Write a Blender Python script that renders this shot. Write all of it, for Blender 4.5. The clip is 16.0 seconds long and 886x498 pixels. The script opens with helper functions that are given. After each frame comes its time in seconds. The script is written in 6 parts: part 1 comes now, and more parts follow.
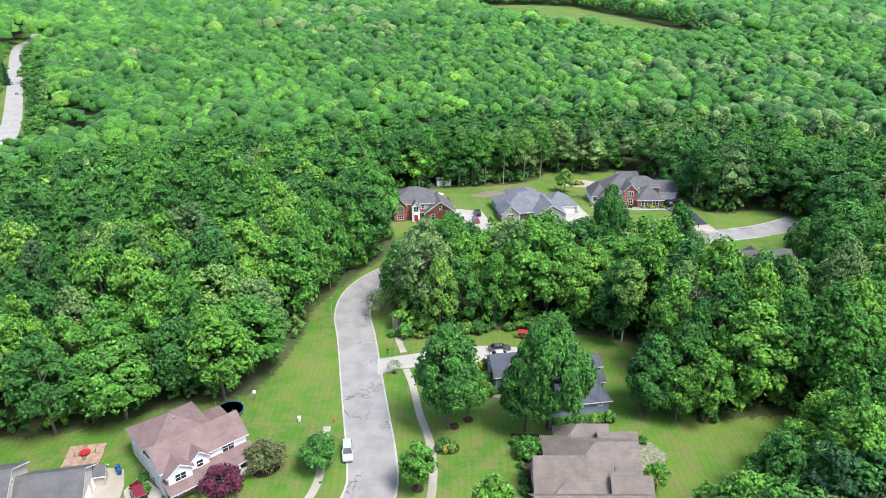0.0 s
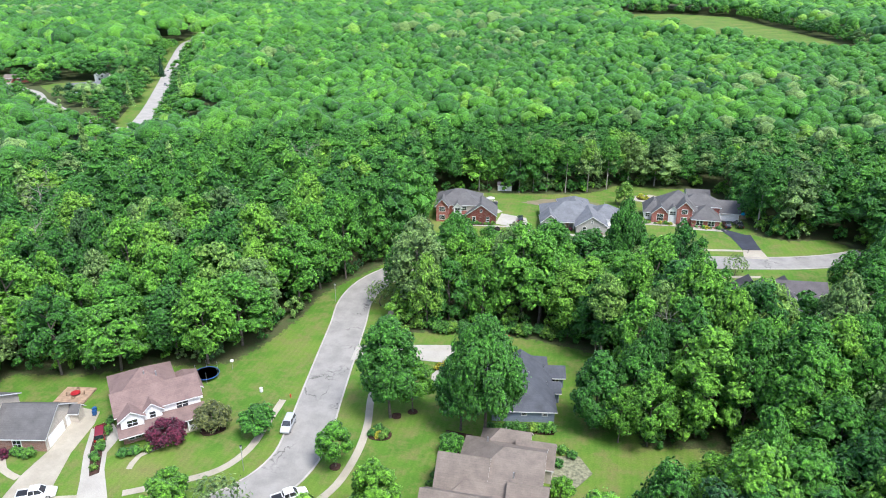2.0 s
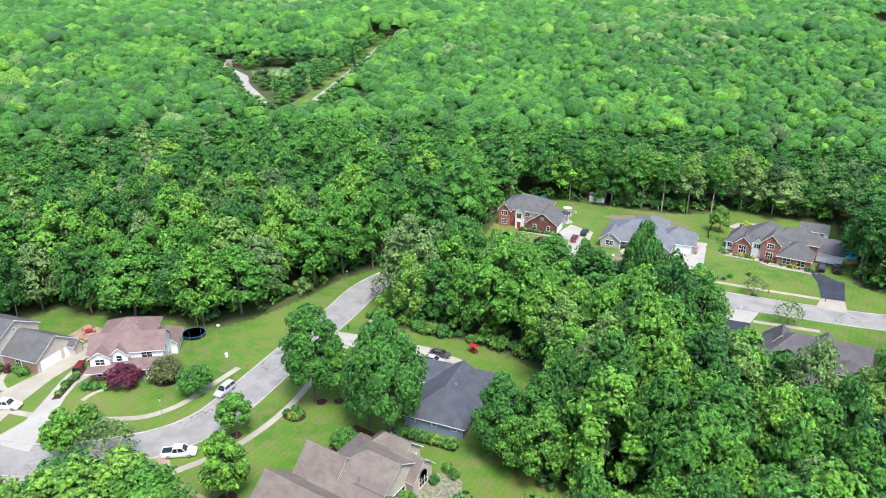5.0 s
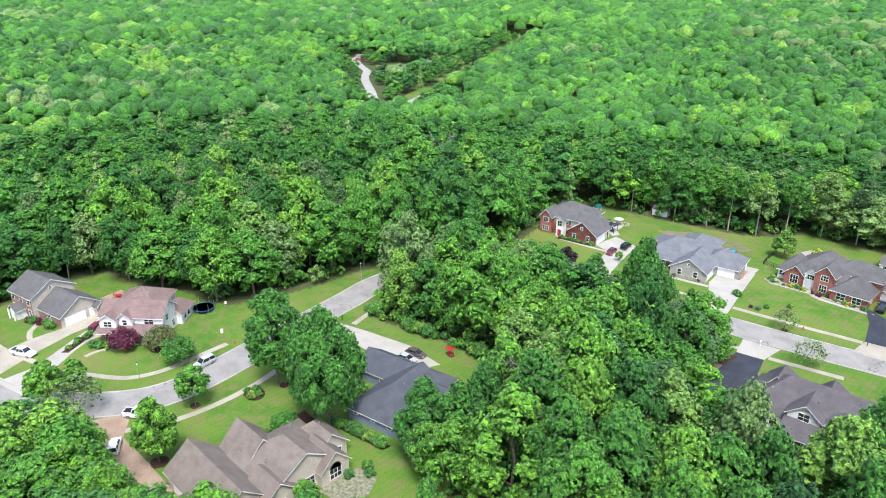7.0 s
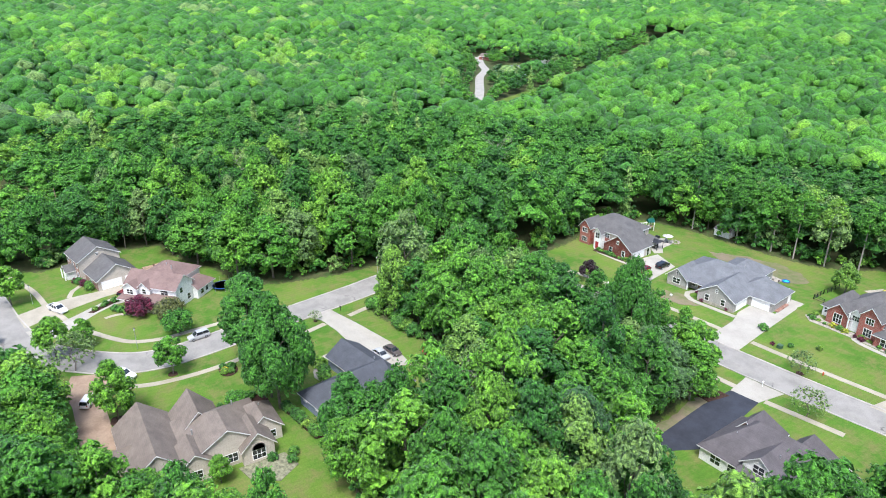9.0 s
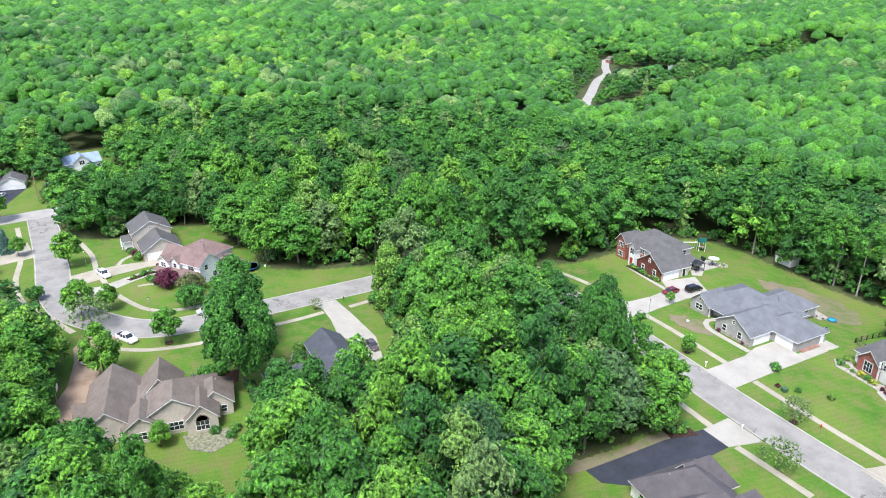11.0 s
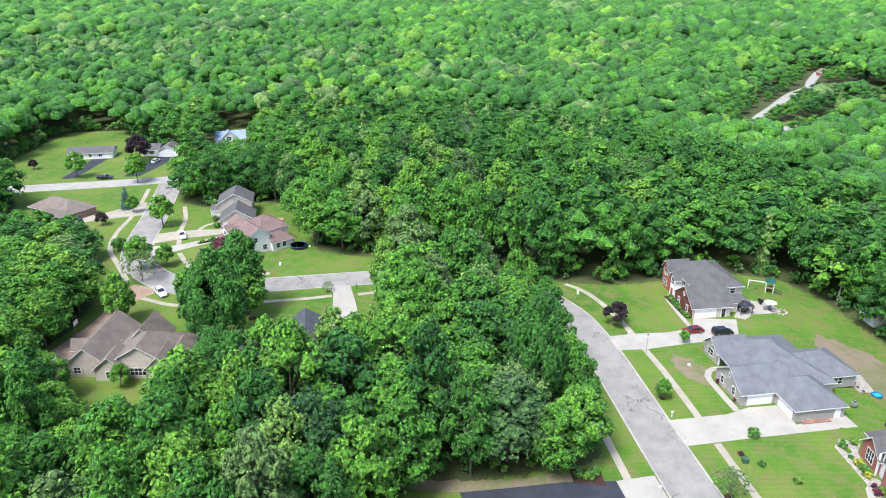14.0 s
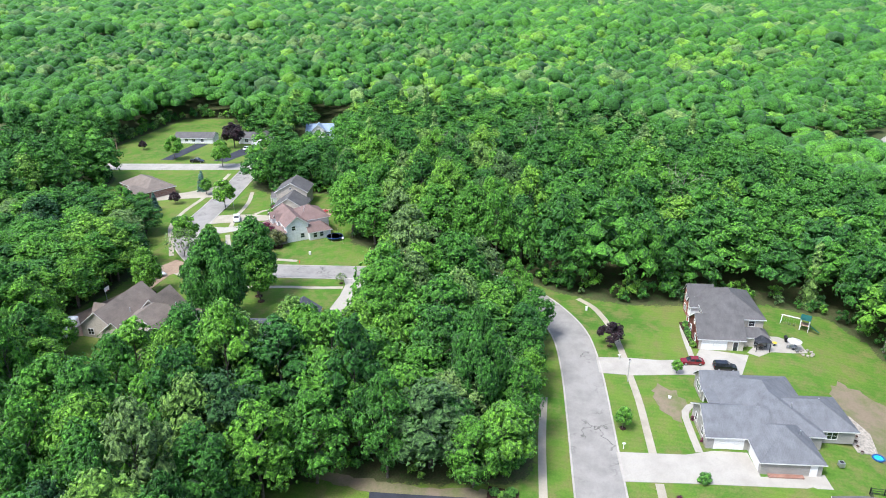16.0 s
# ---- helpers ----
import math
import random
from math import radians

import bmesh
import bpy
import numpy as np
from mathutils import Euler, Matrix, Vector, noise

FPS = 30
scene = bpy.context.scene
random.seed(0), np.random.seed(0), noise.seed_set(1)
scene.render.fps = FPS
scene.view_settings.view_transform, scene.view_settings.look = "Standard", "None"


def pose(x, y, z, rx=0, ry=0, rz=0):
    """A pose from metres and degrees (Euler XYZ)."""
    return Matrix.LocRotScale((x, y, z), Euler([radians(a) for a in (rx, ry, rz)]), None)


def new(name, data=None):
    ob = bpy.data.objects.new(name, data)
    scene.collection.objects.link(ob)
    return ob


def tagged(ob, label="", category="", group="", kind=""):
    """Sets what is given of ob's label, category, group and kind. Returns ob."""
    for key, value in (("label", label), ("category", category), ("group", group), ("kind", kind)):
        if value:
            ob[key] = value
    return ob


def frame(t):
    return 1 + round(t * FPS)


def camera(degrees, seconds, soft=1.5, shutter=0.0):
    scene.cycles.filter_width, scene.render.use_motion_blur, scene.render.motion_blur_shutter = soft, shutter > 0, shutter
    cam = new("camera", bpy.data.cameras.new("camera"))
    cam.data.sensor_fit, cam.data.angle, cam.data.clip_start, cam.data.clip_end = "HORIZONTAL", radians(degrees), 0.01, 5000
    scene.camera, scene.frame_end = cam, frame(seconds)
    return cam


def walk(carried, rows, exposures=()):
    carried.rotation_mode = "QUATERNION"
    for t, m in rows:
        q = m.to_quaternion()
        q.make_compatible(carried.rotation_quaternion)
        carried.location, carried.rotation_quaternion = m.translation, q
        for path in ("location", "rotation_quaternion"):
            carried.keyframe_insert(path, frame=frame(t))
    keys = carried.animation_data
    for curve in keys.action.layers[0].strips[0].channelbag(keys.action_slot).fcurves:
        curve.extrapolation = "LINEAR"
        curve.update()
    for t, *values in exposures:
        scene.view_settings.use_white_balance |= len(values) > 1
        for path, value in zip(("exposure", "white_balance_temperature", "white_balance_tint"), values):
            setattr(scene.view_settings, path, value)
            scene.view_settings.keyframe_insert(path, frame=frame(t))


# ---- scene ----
cam = camera(64.3, 16.0, soft=1.0)
METRES, EYE, TILT, LEAN, TURN = 280.0, 79.5, -23.0, 0.0, 0.0
ROWS = [
    (0.0, 0.0, 0.0, 0.0, -0.0, 0.0, 0.0),
    (0.5, 0.0314, -0.0043, -0.0017, 3.01, 0.14, -1.3),
    (1.0, 0.0632, -0.0069, -0.0026, 6.0, 0.21, -2.58),
    (1.5, 0.0948, -0.0061, -0.002, 9.0, 0.15, -3.87),
    (2.0, 0.1258, -0.0015, 0.0, 11.99, -0.06, -5.13),
    (2.5, 0.1559, 0.0067, 0.0034, 14.99, -0.37, -6.33),
    (3.0, 0.1855, 0.0166, 0.0074, 18.01, -0.75, -7.51),
    (3.5, 0.2145, 0.0275, 0.012, 21.01, -1.19, -8.68),
    (4.0, 0.2428, 0.0399, 0.0171, 24.07, -1.67, -9.83),
    (6.5, 0.3705, 0.1231, 0.0523, 39.91, -5.17, -15.09),
    (7.0, 0.3927, 0.1435, 0.061, 43.14, -6.06, -16.04),
    (7.5, 0.4134, 0.165, 0.0701, 46.4, -6.99, -16.93),
    (8.0, 0.4329, 0.1876, 0.0797, 49.7, -7.98, -17.79),
    (8.5, 0.4509, 0.2114, 0.0897, 53.01, -9.03, -18.59),
    (9.0, 0.4674, 0.2356, 0.1002, 56.37, -10.14, -19.35),
    (11.5, 0.5269, 0.3683, 0.1566, 73.56, -16.28, -22.0),
    (12.0, 0.5338, 0.3962, 0.1685, 77.05, -17.61, -22.33),
    (12.5, 0.539, 0.4243, 0.1804, 80.55, -18.95, -22.57),
    (13.0, 0.5423, 0.4526, 0.1924, 84.04, -20.31, -22.73),
    (13.5, 0.544, 0.4812, 0.2044, 87.51, -21.63, -22.78),
    (14.0, 0.544, 0.5099, 0.2164, 91.02, -22.99, -22.77),
    (14.5, 0.542, 0.5383, 0.2284, 94.52, -24.32, -22.68),
    (15.0, 0.5384, 0.5666, 0.2403, 97.98, -25.66, -22.53),
    (15.5, 0.5331, 0.5946, 0.252, 101.46, -26.95, -22.33),
    (16.0, 0.5264, 0.6222, 0.2639, 104.89, -28.23, -22.06),
]
walk(cam, [(t, pose(0, 0, EYE, TILT, LEAN, TURN) @ pose(METRES * x, METRES * y, METRES * z, 90 + pitch, roll, yaw)) for t, x, y, z, yaw, pitch, roll in ROWS],
     exposures=[(0.0, 1.19, 5850, 10), (16.0, 1.19, 5850, 10)])

from mathutils.geometry import tessellate_polygon

# ---- light ----
SUN_ELEV, SUN_ROT = 61.0, 128.0
world = bpy.data.worlds.new("sky")
scene.world = world
world.use_nodes = True
wt = world.node_tree
sky = wt.nodes.new("ShaderNodeTexSky")
sky.sky_type, sky.sun_disc = "NISHITA", False
sky.sun_elevation, sky.sun_rotation = radians(SUN_ELEV), radians(SUN_ROT)
sky.dust_density, sky.air_density = 4.0, 1.0
wt.links.new(sky.outputs[0], wt.nodes["Background"].inputs[0])
wt.nodes["Background"].inputs[1].default_value = 0.135
sun = new("sun", bpy.data.lights.new("sun", "SUN"))
sun.data.energy, sun.data.angle, sun.data.color = 2.0, radians(18), (1.0, 0.96, 0.9)
sun.matrix_world = pose(0, 0, 200, 90 - SUN_ELEV, 0, 180 - SUN_ROT)


# ---- materials ----
def material(name, rough=0.8, spec=0.3, metal=0.0):
    m = bpy.data.materials.new(name)
    m.use_nodes = True
    b = m.node_tree.nodes["Principled BSDF"]
    b.inputs["Roughness"].default_value = rough
    b.inputs["Specular IOR Level"].default_value = spec
    b.inputs["Metallic"].default_value = metal
    return m, m.node_tree, b


def node(t, kind, **vals):
    n = t.nodes.new(kind)
    for k, v in vals.items():
        n.inputs[k.replace("_", " ")].default_value = v
    return n


def ramp(t, src, stops):
    r = t.nodes.new("ShaderNodeValToRGB")
    e = r.color_ramp.elements
    while len(e) < len(stops):
        e.new(0.5)
    for el, (p, c) in zip(e, stops):
        el.position, el.color = p, (*c, 1)
    t.links.new(src, r.inputs[0])
    return r.outputs[0]


def mix(t, fac, a, b, mode="MIX"):
    m = t.nodes.new("ShaderNodeMix")
    m.data_type, m.blend_type = "RGBA", mode
    for sock, v in ((m.inputs[0], fac), (m.inputs[6], a), (m.inputs[7], b)):
        if isinstance(v, bpy.types.NodeSocket):
            t.links.new(v, sock)
        elif isinstance(v, (int, float)):
            sock.default_value = v
        else:
            sock.default_value = (*v, 1)
    return m.outputs[2]


def coords(t, scale=(1, 1, 1)):
    c = t.nodes.new("ShaderNodeTexCoord")
    g = t.nodes.new("ShaderNodeMapping")
    g.inputs["Scale"].default_value = scale
    t.links.new(c.outputs["Object"], g.inputs[0])
    return g.outputs[0]


def noise_tex(t, scale, detail=4.0, rough=0.55, vec=None, stretch=(1, 1, 1)):
    n = node(t, "ShaderNodeTexNoise", Scale=scale, Detail=detail, Roughness=rough)
    t.links.new(vec if vec is not None else coords(t, stretch), n.inputs["Vector"])
    return n.outputs["Fac"]


def bump(t, b, src, strength, dist):
    n = node(t, "ShaderNodeBump", Strength=strength, Distance=dist)
    t.links.new(src, n.inputs["Height"])
    t.links.new(n.outputs[0], b.inputs["Normal"])


def plain(name, color, rough=0.6, spec=0.4, metal=0.0, vary=0.18, scale=1.5, grain=14.0):
    """Paint, plastic, concrete and the like: colour that varies at two scales."""
    m, t, b = material(name, rough, spec, metal)
    dark = tuple(c * (1 - vary) for c in color)
    light = tuple(min(1, c * (1 + vary)) for c in color)
    big = ramp(t, noise_tex(t, scale), [(0.35, dark), (0.65, light)])
    fine = ramp(t, noise_tex(t, grain), [(0.3, (0.86, 0.86, 0.86)), (0.7, (1, 1, 1))])
    t.links.new(mix(t, 1.0, big, fine, "MULTIPLY"), b.inputs["Base Color"])
    return m


def leaf(name, stops, rough=0.6):
    """Leaves: the hue goes with the tree, the shade with each spray of leaves."""
    m, t, b = material(name, rough, 0.22)
    # Pale blue sheen on every leaf stands in for haze over the far canopy.
    b.inputs["Sheen Weight"].default_value = 0.12
    b.inputs["Sheen Roughness"].default_value = 0.45
    b.inputs["Sheen Tint"].default_value = (0.85, 0.97, 1.0, 1)
    at = t.nodes.new("ShaderNodeAttribute")
    at.attribute_name = "tint"
    info = t.nodes.new("ShaderNodeObjectInfo")
    add = node(t, "ShaderNodeMath")
    t.links.new(at.outputs["Fac"], add.inputs[0])
    t.links.new(info.outputs["Random"], add.inputs[1])
    fr = node(t, "ShaderNodeMath")
    fr.operation = "FRACT"
    t.links.new(add.outputs[0], fr.inputs[0])
    hue = ramp(t, fr.outputs[0], stops)
    isl = t.nodes.new("ShaderNodeNewGeometry")
    shade = ramp(t, isl.outputs["Random Per Island"], [(0.0, (0.66, 0.69, 0.68)), (0.8, (0.98, 0.98, 0.97)), (1.0, (1.22, 1.18, 1.1))])
    col = mix(t, 1.0, hue, shade, "MULTIPLY")
    pos = t.nodes.new("ShaderNodeNewGeometry").outputs["Position"]
    # Noise paints lit leaves and shaded gaps between them into the colour, at two sizes.
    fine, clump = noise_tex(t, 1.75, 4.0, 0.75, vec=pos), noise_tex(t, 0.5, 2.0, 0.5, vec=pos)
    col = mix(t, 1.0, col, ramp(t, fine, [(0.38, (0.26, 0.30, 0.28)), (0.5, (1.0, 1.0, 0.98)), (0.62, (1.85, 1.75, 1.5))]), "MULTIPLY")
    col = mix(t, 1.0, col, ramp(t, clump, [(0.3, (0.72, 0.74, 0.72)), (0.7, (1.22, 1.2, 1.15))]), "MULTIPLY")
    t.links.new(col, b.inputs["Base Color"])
    bump(t, b, fine, 0.9, 0.5)
    tr = t.nodes.new("ShaderNodeBsdfTranslucent")
    t.links.new(col, tr.inputs[0])
    ms = t.nodes.new("ShaderNodeMixShader")
    ms.inputs[0].default_value = 0.2
    t.links.new(b.outputs[0], ms.inputs[1])
    t.links.new(tr.outputs[0], ms.inputs[2])
    t.links.new(ms.outputs[0], t.nodes["Material Output"].inputs[0])
    return m


GREENS = [(0.0, (0.040, 0.150, 0.022)), (0.3, (0.066, 0.214, 0.025)), (0.55, (0.094, 0.277, 0.027)),
          (0.78, (0.142, 0.345, 0.031)), (0.86, (0.185, 0.375, 0.042)), (0.93, (0.180, 0.300, 0.090)), (1.0, (0.032, 0.112, 0.030))]
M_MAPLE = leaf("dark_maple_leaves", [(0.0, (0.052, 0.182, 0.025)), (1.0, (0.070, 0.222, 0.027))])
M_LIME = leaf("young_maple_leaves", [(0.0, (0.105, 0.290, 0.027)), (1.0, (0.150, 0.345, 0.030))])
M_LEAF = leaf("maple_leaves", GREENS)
M_SHRUB = leaf("shrub_leaves", [(0.0, (0.05, 0.16, 0.03)), (0.6, (0.10, 0.26, 0.035)), (1.0, (0.17, 0.30, 0.04))])
M_PURPLE = leaf("purple_leaves", [(0.0, (0.105, 0.017, 0.045)), (1.0, (0.14, 0.022, 0.058))])
M_DARKPURPLE = leaf("dark_purple_leaves", [(0.0, (0.026, 0.012, 0.020)), (1.0, (0.036, 0.018, 0.024))])
M_BROWNLEAF = leaf("bronze_leaves", [(0.0, (0.11, 0.14, 0.04)), (1.0, (0.15, 0.17, 0.06))])
M_PALELEAF = leaf("pale_leaves", [(0.0, (0.13, 0.22, 0.08)), (1.0, (0.17, 0.27, 0.08))])
M_SPRUCE = leaf("blue_spruce_needles", [(0.0, (0.07, 0.15, 0.13)), (1.0, (0.09, 0.18, 0.15))])
M_FIR = leaf("dark_fir_needles", [(0.0, (0.022, 0.075, 0.03)), (1.0, (0.035, 0.10, 0.035))])
M_YELLOW = leaf("yellow_flowers", [(0.0, (0.45, 0.40, 0.03)), (1.0, (0.35, 0.42, 0.05))])
M_BARK = plain("bark", (0.14, 0.12, 0.10), 0.9, 0.2, vary=0.35, scale=2, grain=9)
M_DEADWOOD = plain("dead_wood", (0.30, 0.27, 0.24), 0.9, 0.2, vary=0.2)


def grass_colour(t):
    big, mid, fine = noise_tex(t, 0.045, 5, 0.6), noise_tex(t, 0.28, 6, 0.7), noise_tex(t, 3.5, 5, 0.75)
    c = ramp(t, big, [(0.30, (0.054, 0.132, 0.018)), (0.46, (0.084, 0.172, 0.024)), (0.58, (0.120, 0.190, 0.032)), (0.70, (0.17, 0.195, 0.058))])
    c = mix(t, ramp(t, mid, [(0.45, (0, 0, 0)), (0.64, (0.85, 0.85, 0.85))]), c, (0.165, 0.162, 0.062))
    c = mix(t, ramp(t, noise_tex(t, 0.9, 5, 0.7), [(0.60, (0, 0, 0)), (0.74, (0.55, 0.55, 0.55))]), c, (0.042, 0.115, 0.018))
    c = mix(t, 1.0, c, ramp(t, fine, [(0.3, (0.66, 0.70, 0.66)), (0.7, (1.2, 1.17, 1.1))]), "MULTIPLY")
    wv = node(t, "ShaderNodeTexWave", Scale=0.26, Distortion=2.4, Detail=2.0)
    t.links.new(coords(t), wv.inputs["Vector"])
    c = mix(t, 0.5, c, mix(t, 1.0, c, ramp(t, wv.outputs["Fac"], [(0.3, (0.93, 0.94, 0.92)), (0.7, (1.05, 1.05, 1.04))]), "MULTIPLY"))
    return c, fine


def lawn_material():
    m, t, b = material("lawn_grass", 0.9, 0.12)
    c, fine = grass_colour(t)
    t.links.new(c, b.inputs["Base Color"])
    bump(t, b, fine, 0.6, 0.06)
    return m


def ground_material():
    """Lawn where the woods are cleared, leaf litter and low green under the trees, with a ragged edge between."""
    m, t, b = material("lawn_and_forest_floor", 0.93, 0.1)
    lawn, fine = grass_colour(t)
    c = ramp(t, noise_tex(t, 0.35, 6, 0.65), [(0.3, (0.045, 0.09, 0.022)), (0.5, (0.075, 0.078, 0.036)), (0.7, (0.055, 0.115, 0.026))])
    c = mix(t, 1.0, c, ramp(t, noise_tex(t, 3.0), [(0.3, (0.7, 0.7, 0.7)), (0.7, (1.2, 1.2, 1.2))]), "MULTIPLY")
    at = t.nodes.new("ShaderNodeAttribute")
    at.attribute_name = "cleared"
    add = node(t, "ShaderNodeMath")
    t.links.new(at.outputs["Fac"], add.inputs[0])
    t.links.new(noise_tex(t, 0.8, 4, 0.7), add.inputs[1])
    edge = ramp(t, add.outputs[0], [(0.90, (0, 0, 0)), (1.06, (1, 1, 1))])
    t.links.new(mix(t, edge, c, lawn), b.inputs["Base Color"])
    bump(t, b, fine, 0.6, 0.06)
    return m


def paving(name, base, worn, crack=0.0, grain=9.0):
    m, t, b = material(name, 0.9, 0.2)
    c = ramp(t, noise_tex(t, 0.22, 6, 0.65), [(0.34, worn), (0.6, base)])
    c = mix(t, 1.0, c, ramp(t, noise_tex(t, grain, 3), [(0.3, (0.86, 0.86, 0.86)), (0.7, (1.06, 1.06, 1.06))]), "MULTIPLY")
    if crack:
        v = node(t, "ShaderNodeTexVoronoi", Scale=0.16)
        v.feature = "DISTANCE_TO_EDGE"
        w = t.nodes.new("ShaderNodeMix")
        w.data_type = "VECTOR"
        w.inputs[0].default_value = 0.35
        nz = node(t, "ShaderNodeTexNoise", Scale=0.5, Detail=5.0)
        pos = coords(t)
        t.links.new(pos, nz.inputs["Vector"])
        sc = node(t, "ShaderNodeVectorMath")
        sc.operation = "SCALE"
        t.links.new(nz.outputs["Color"], sc.inputs[0])
        sc.inputs["Scale"].default_value = 6.0
        ad = node(t, "ShaderNodeVectorMath")
        t.links.new(pos, ad.inputs[0])
        t.links.new(sc.outputs[0], ad.inputs[1])
        t.links.new(ad.outputs[0], v.inputs["Vector"])
        lines = ramp(t, v.outputs["Distance"], [(0.0, (1, 1, 1)), (0.045, (0, 0, 0))])
        patch = ramp(t, noise_tex(t, 0.09, 2), [(0.52, (0, 0, 0)), (0.6, (crack, crack, crack))])
        c = mix(t, mix(t, 1.0, lines, patch, "MULTIPLY"), c, tuple(x * 0.36 for x in base))
    t.links.new(c, b.inputs["Base Color"])
    bump(t, b, noise_tex(t, grain * 2), 0.25, 0.02)
    return m


M_LAWN = lawn_material()
M_GROUND = ground_material()
M_ROAD = paving("worn_grey_asphalt", (0.285, 0.272, 0.248), (0.215, 0.205, 0.188), 1.0)
M_HIGHWAY = paving("pale_asphalt", (0.35, 0.335, 0.305), (0.285, 0.27, 0.245), 0.4)
M_CONCRETE = paving("pale_concrete", (0.37, 0.338, 0.27), (0.29, 0.262, 0.205))
M_KERB = paving("weathered_kerb_concrete", (0.42, 0.39, 0.35), (0.31, 0.29, 0.26))
M_WHITECON = paving("new_concrete", (0.375, 0.355, 0.31), (0.315, 0.295, 0.255))
M_BLACKTOP = paving("black_asphalt", (0.045, 0.05, 0.065), (0.03, 0.033, 0.042))
M_GRAVEL = paving("brown_gravel", (0.34, 0.25, 0.18), (0.24, 0.17, 0.12), grain=4)
M_DIRT = paving("bare_dirt", (0.205, 0.165, 0.115), (0.12, 0.145, 0.05), grain=3)
M_MULCH = plain("dark_mulch", (0.055, 0.032, 0.024), 0.95, 0.1, vary=0.4, scale=3)


def shingles(name, base, vary=0.05):
    m, t, b = material(name, 0.85, 0.25)
    br = node(t, "ShaderNodeTexBrick", Scale=1.0, Mortar_Size=0.012, Brick_Width=0.9, Row_Height=0.28)
    br.inputs["Color1"].default_value = (*(c * (1 + vary) for c in base), 1)
    br.inputs["Color2"].default_value = (*(c * (1 - vary) for c in base), 1)
    br.inputs["Mortar"].default_value = (*(c * 0.8 for c in base), 1)
    t.links.new(coords(t), br.inputs["Vector"])
    c = mix(t, 1.0, br.outputs["Color"], ramp(t, noise_tex(t, 0.5, 5), [(0.3, (0.8, 0.8, 0.8)), (0.7, (1.12, 1.12, 1.12))]), "MULTIPLY")
    c = mix(t, 1.0, c, ramp(t, noise_tex(t, 7.0, 3), [(0.3, (0.85, 0.85, 0.85)), (0.7, (1.1, 1.1, 1.1))]), "MULTIPLY")
    t.links.new(c, b.inputs["Base Color"])
    bump(t, b, br.outputs["Fac"], 0.15, 0.01)
    return m


def siding(name, base, row=0.2, brick=False, mortar=None):
    m, t, b = material(name, 0.75, 0.3)
    br = node(t, "ShaderNodeTexBrick", Scale=1.0, Mortar_Size=0.012 if brick else 0.016,
              Brick_Width=0.3 if brick else 6.0, Row_Height=0.1 if brick else row)
    k = 0.22 if brick else 0.04
    br.inputs["Color1"].default_value = (*(min(1, c * (1 + k)) for c in base), 1)
    br.inputs["Color2"].default_value = (*(c * (1 - k) for c in base), 1)
    br.inputs["Mortar"].default_value = (*(mortar or tuple(c * 0.62 for c in base)), 1)
    c = t.nodes.new("ShaderNodeTexCoord")
    sp = t.nodes.new("ShaderNodeSeparateXYZ")
    t.links.new(c.outputs["Object"], sp.inputs[0])
    ad = node(t, "ShaderNodeMath")
    t.links.new(sp.outputs[0], ad.inputs[0])
    t.links.new(sp.outputs[1], ad.inputs[1])
    cb = t.nodes.new("ShaderNodeCombineXYZ")
    t.links.new(ad.outputs[0], cb.inputs[0])
    t.links.new(sp.outputs[2], cb.inputs[1])
    t.links.new(cb.outputs[0], br.inputs["Vector"])
    col = mix(t, 1.0, br.outputs["Color"], ramp(t, noise_tex(t, 0.7, 4), [(0.3, (0.88, 0.88, 0.87)), (0.7, (1.05, 1.05, 1.05))]), "MULTIPLY")
    t.links.new(col, b.inputs["Base Color"])
    bump(t, b, br.outputs["Fac"], 0.4, 0.02)
    return m


M_ROOF_PINK = shingles("brown_red_shingles", (0.19, 0.132, 0.118))
M_ROOF_GREY = shingles("grey_shingles", (0.112, 0.108, 0.106))
M_ROOF_SLATE = shingles("slate_blue_shingles", (0.078, 0.084, 0.098))
M_ROOF_TAN = shingles("weathered_tan_shingles", (0.185, 0.155, 0.13))
M_ROOF_LIGHT = shingles("light_grey_shingles", (0.150, 0.156, 0.166))
M_ROOF_DARK = shingles("dark_shingles", (0.11, 0.10, 0.105))
M_ROOF_BLUE = shingles("pale_blue_shingles", (0.25, 0.32, 0.42))
M_BRICK = siding("red_brick", (0.30, 0.075, 0.055), brick=True, mortar=(0.34, 0.24, 0.2))
M_BRICK_BROWN = siding("brown_brick", (0.27, 0.14, 0.10), brick=True, mortar=(0.36, 0.3, 0.26))
M_SIDE_WHITE = siding("white_siding", (0.80, 0.79, 0.77))
M_SIDE_TAN = siding("tan_siding", (0.50, 0.45, 0.38))
M_SIDE_GREY = siding("grey_siding", (0.36, 0.345, 0.32))
M_SIDE_BLUE = siding("blue_grey_siding", (0.20, 0.235, 0.30))
M_SIDE_SKY = siding("light_blue_siding", (0.48, 0.58, 0.68))
M_TRIM = plain("white_trim", (0.80, 0.79, 0.77), 0.5, vary=0.05)
M_DOOR_WHITE = siding("white_garage_panels", (0.80, 0.80, 0.78), row=0.55)
M_GLASS = plain("window_glass", (0.025, 0.03, 0.035), 0.06, 0.9, vary=0.3, scale=0.4)
M_STEEL = plain("grey_metal", (0.42, 0.43, 0.44), 0.4, 0.5, 0.6, vary=0.1)
M_BLACK = plain("black_plastic", (0.018, 0.018, 0.02), 0.45, vary=0.2)
M_WOOD = plain("weathered_wood", (0.30, 0.21, 0.14), 0.8, vary=0.25)
M_REDPAINT = plain("red_paint", (0.36, 0.025, 0.03), 0.4, vary=0.1)
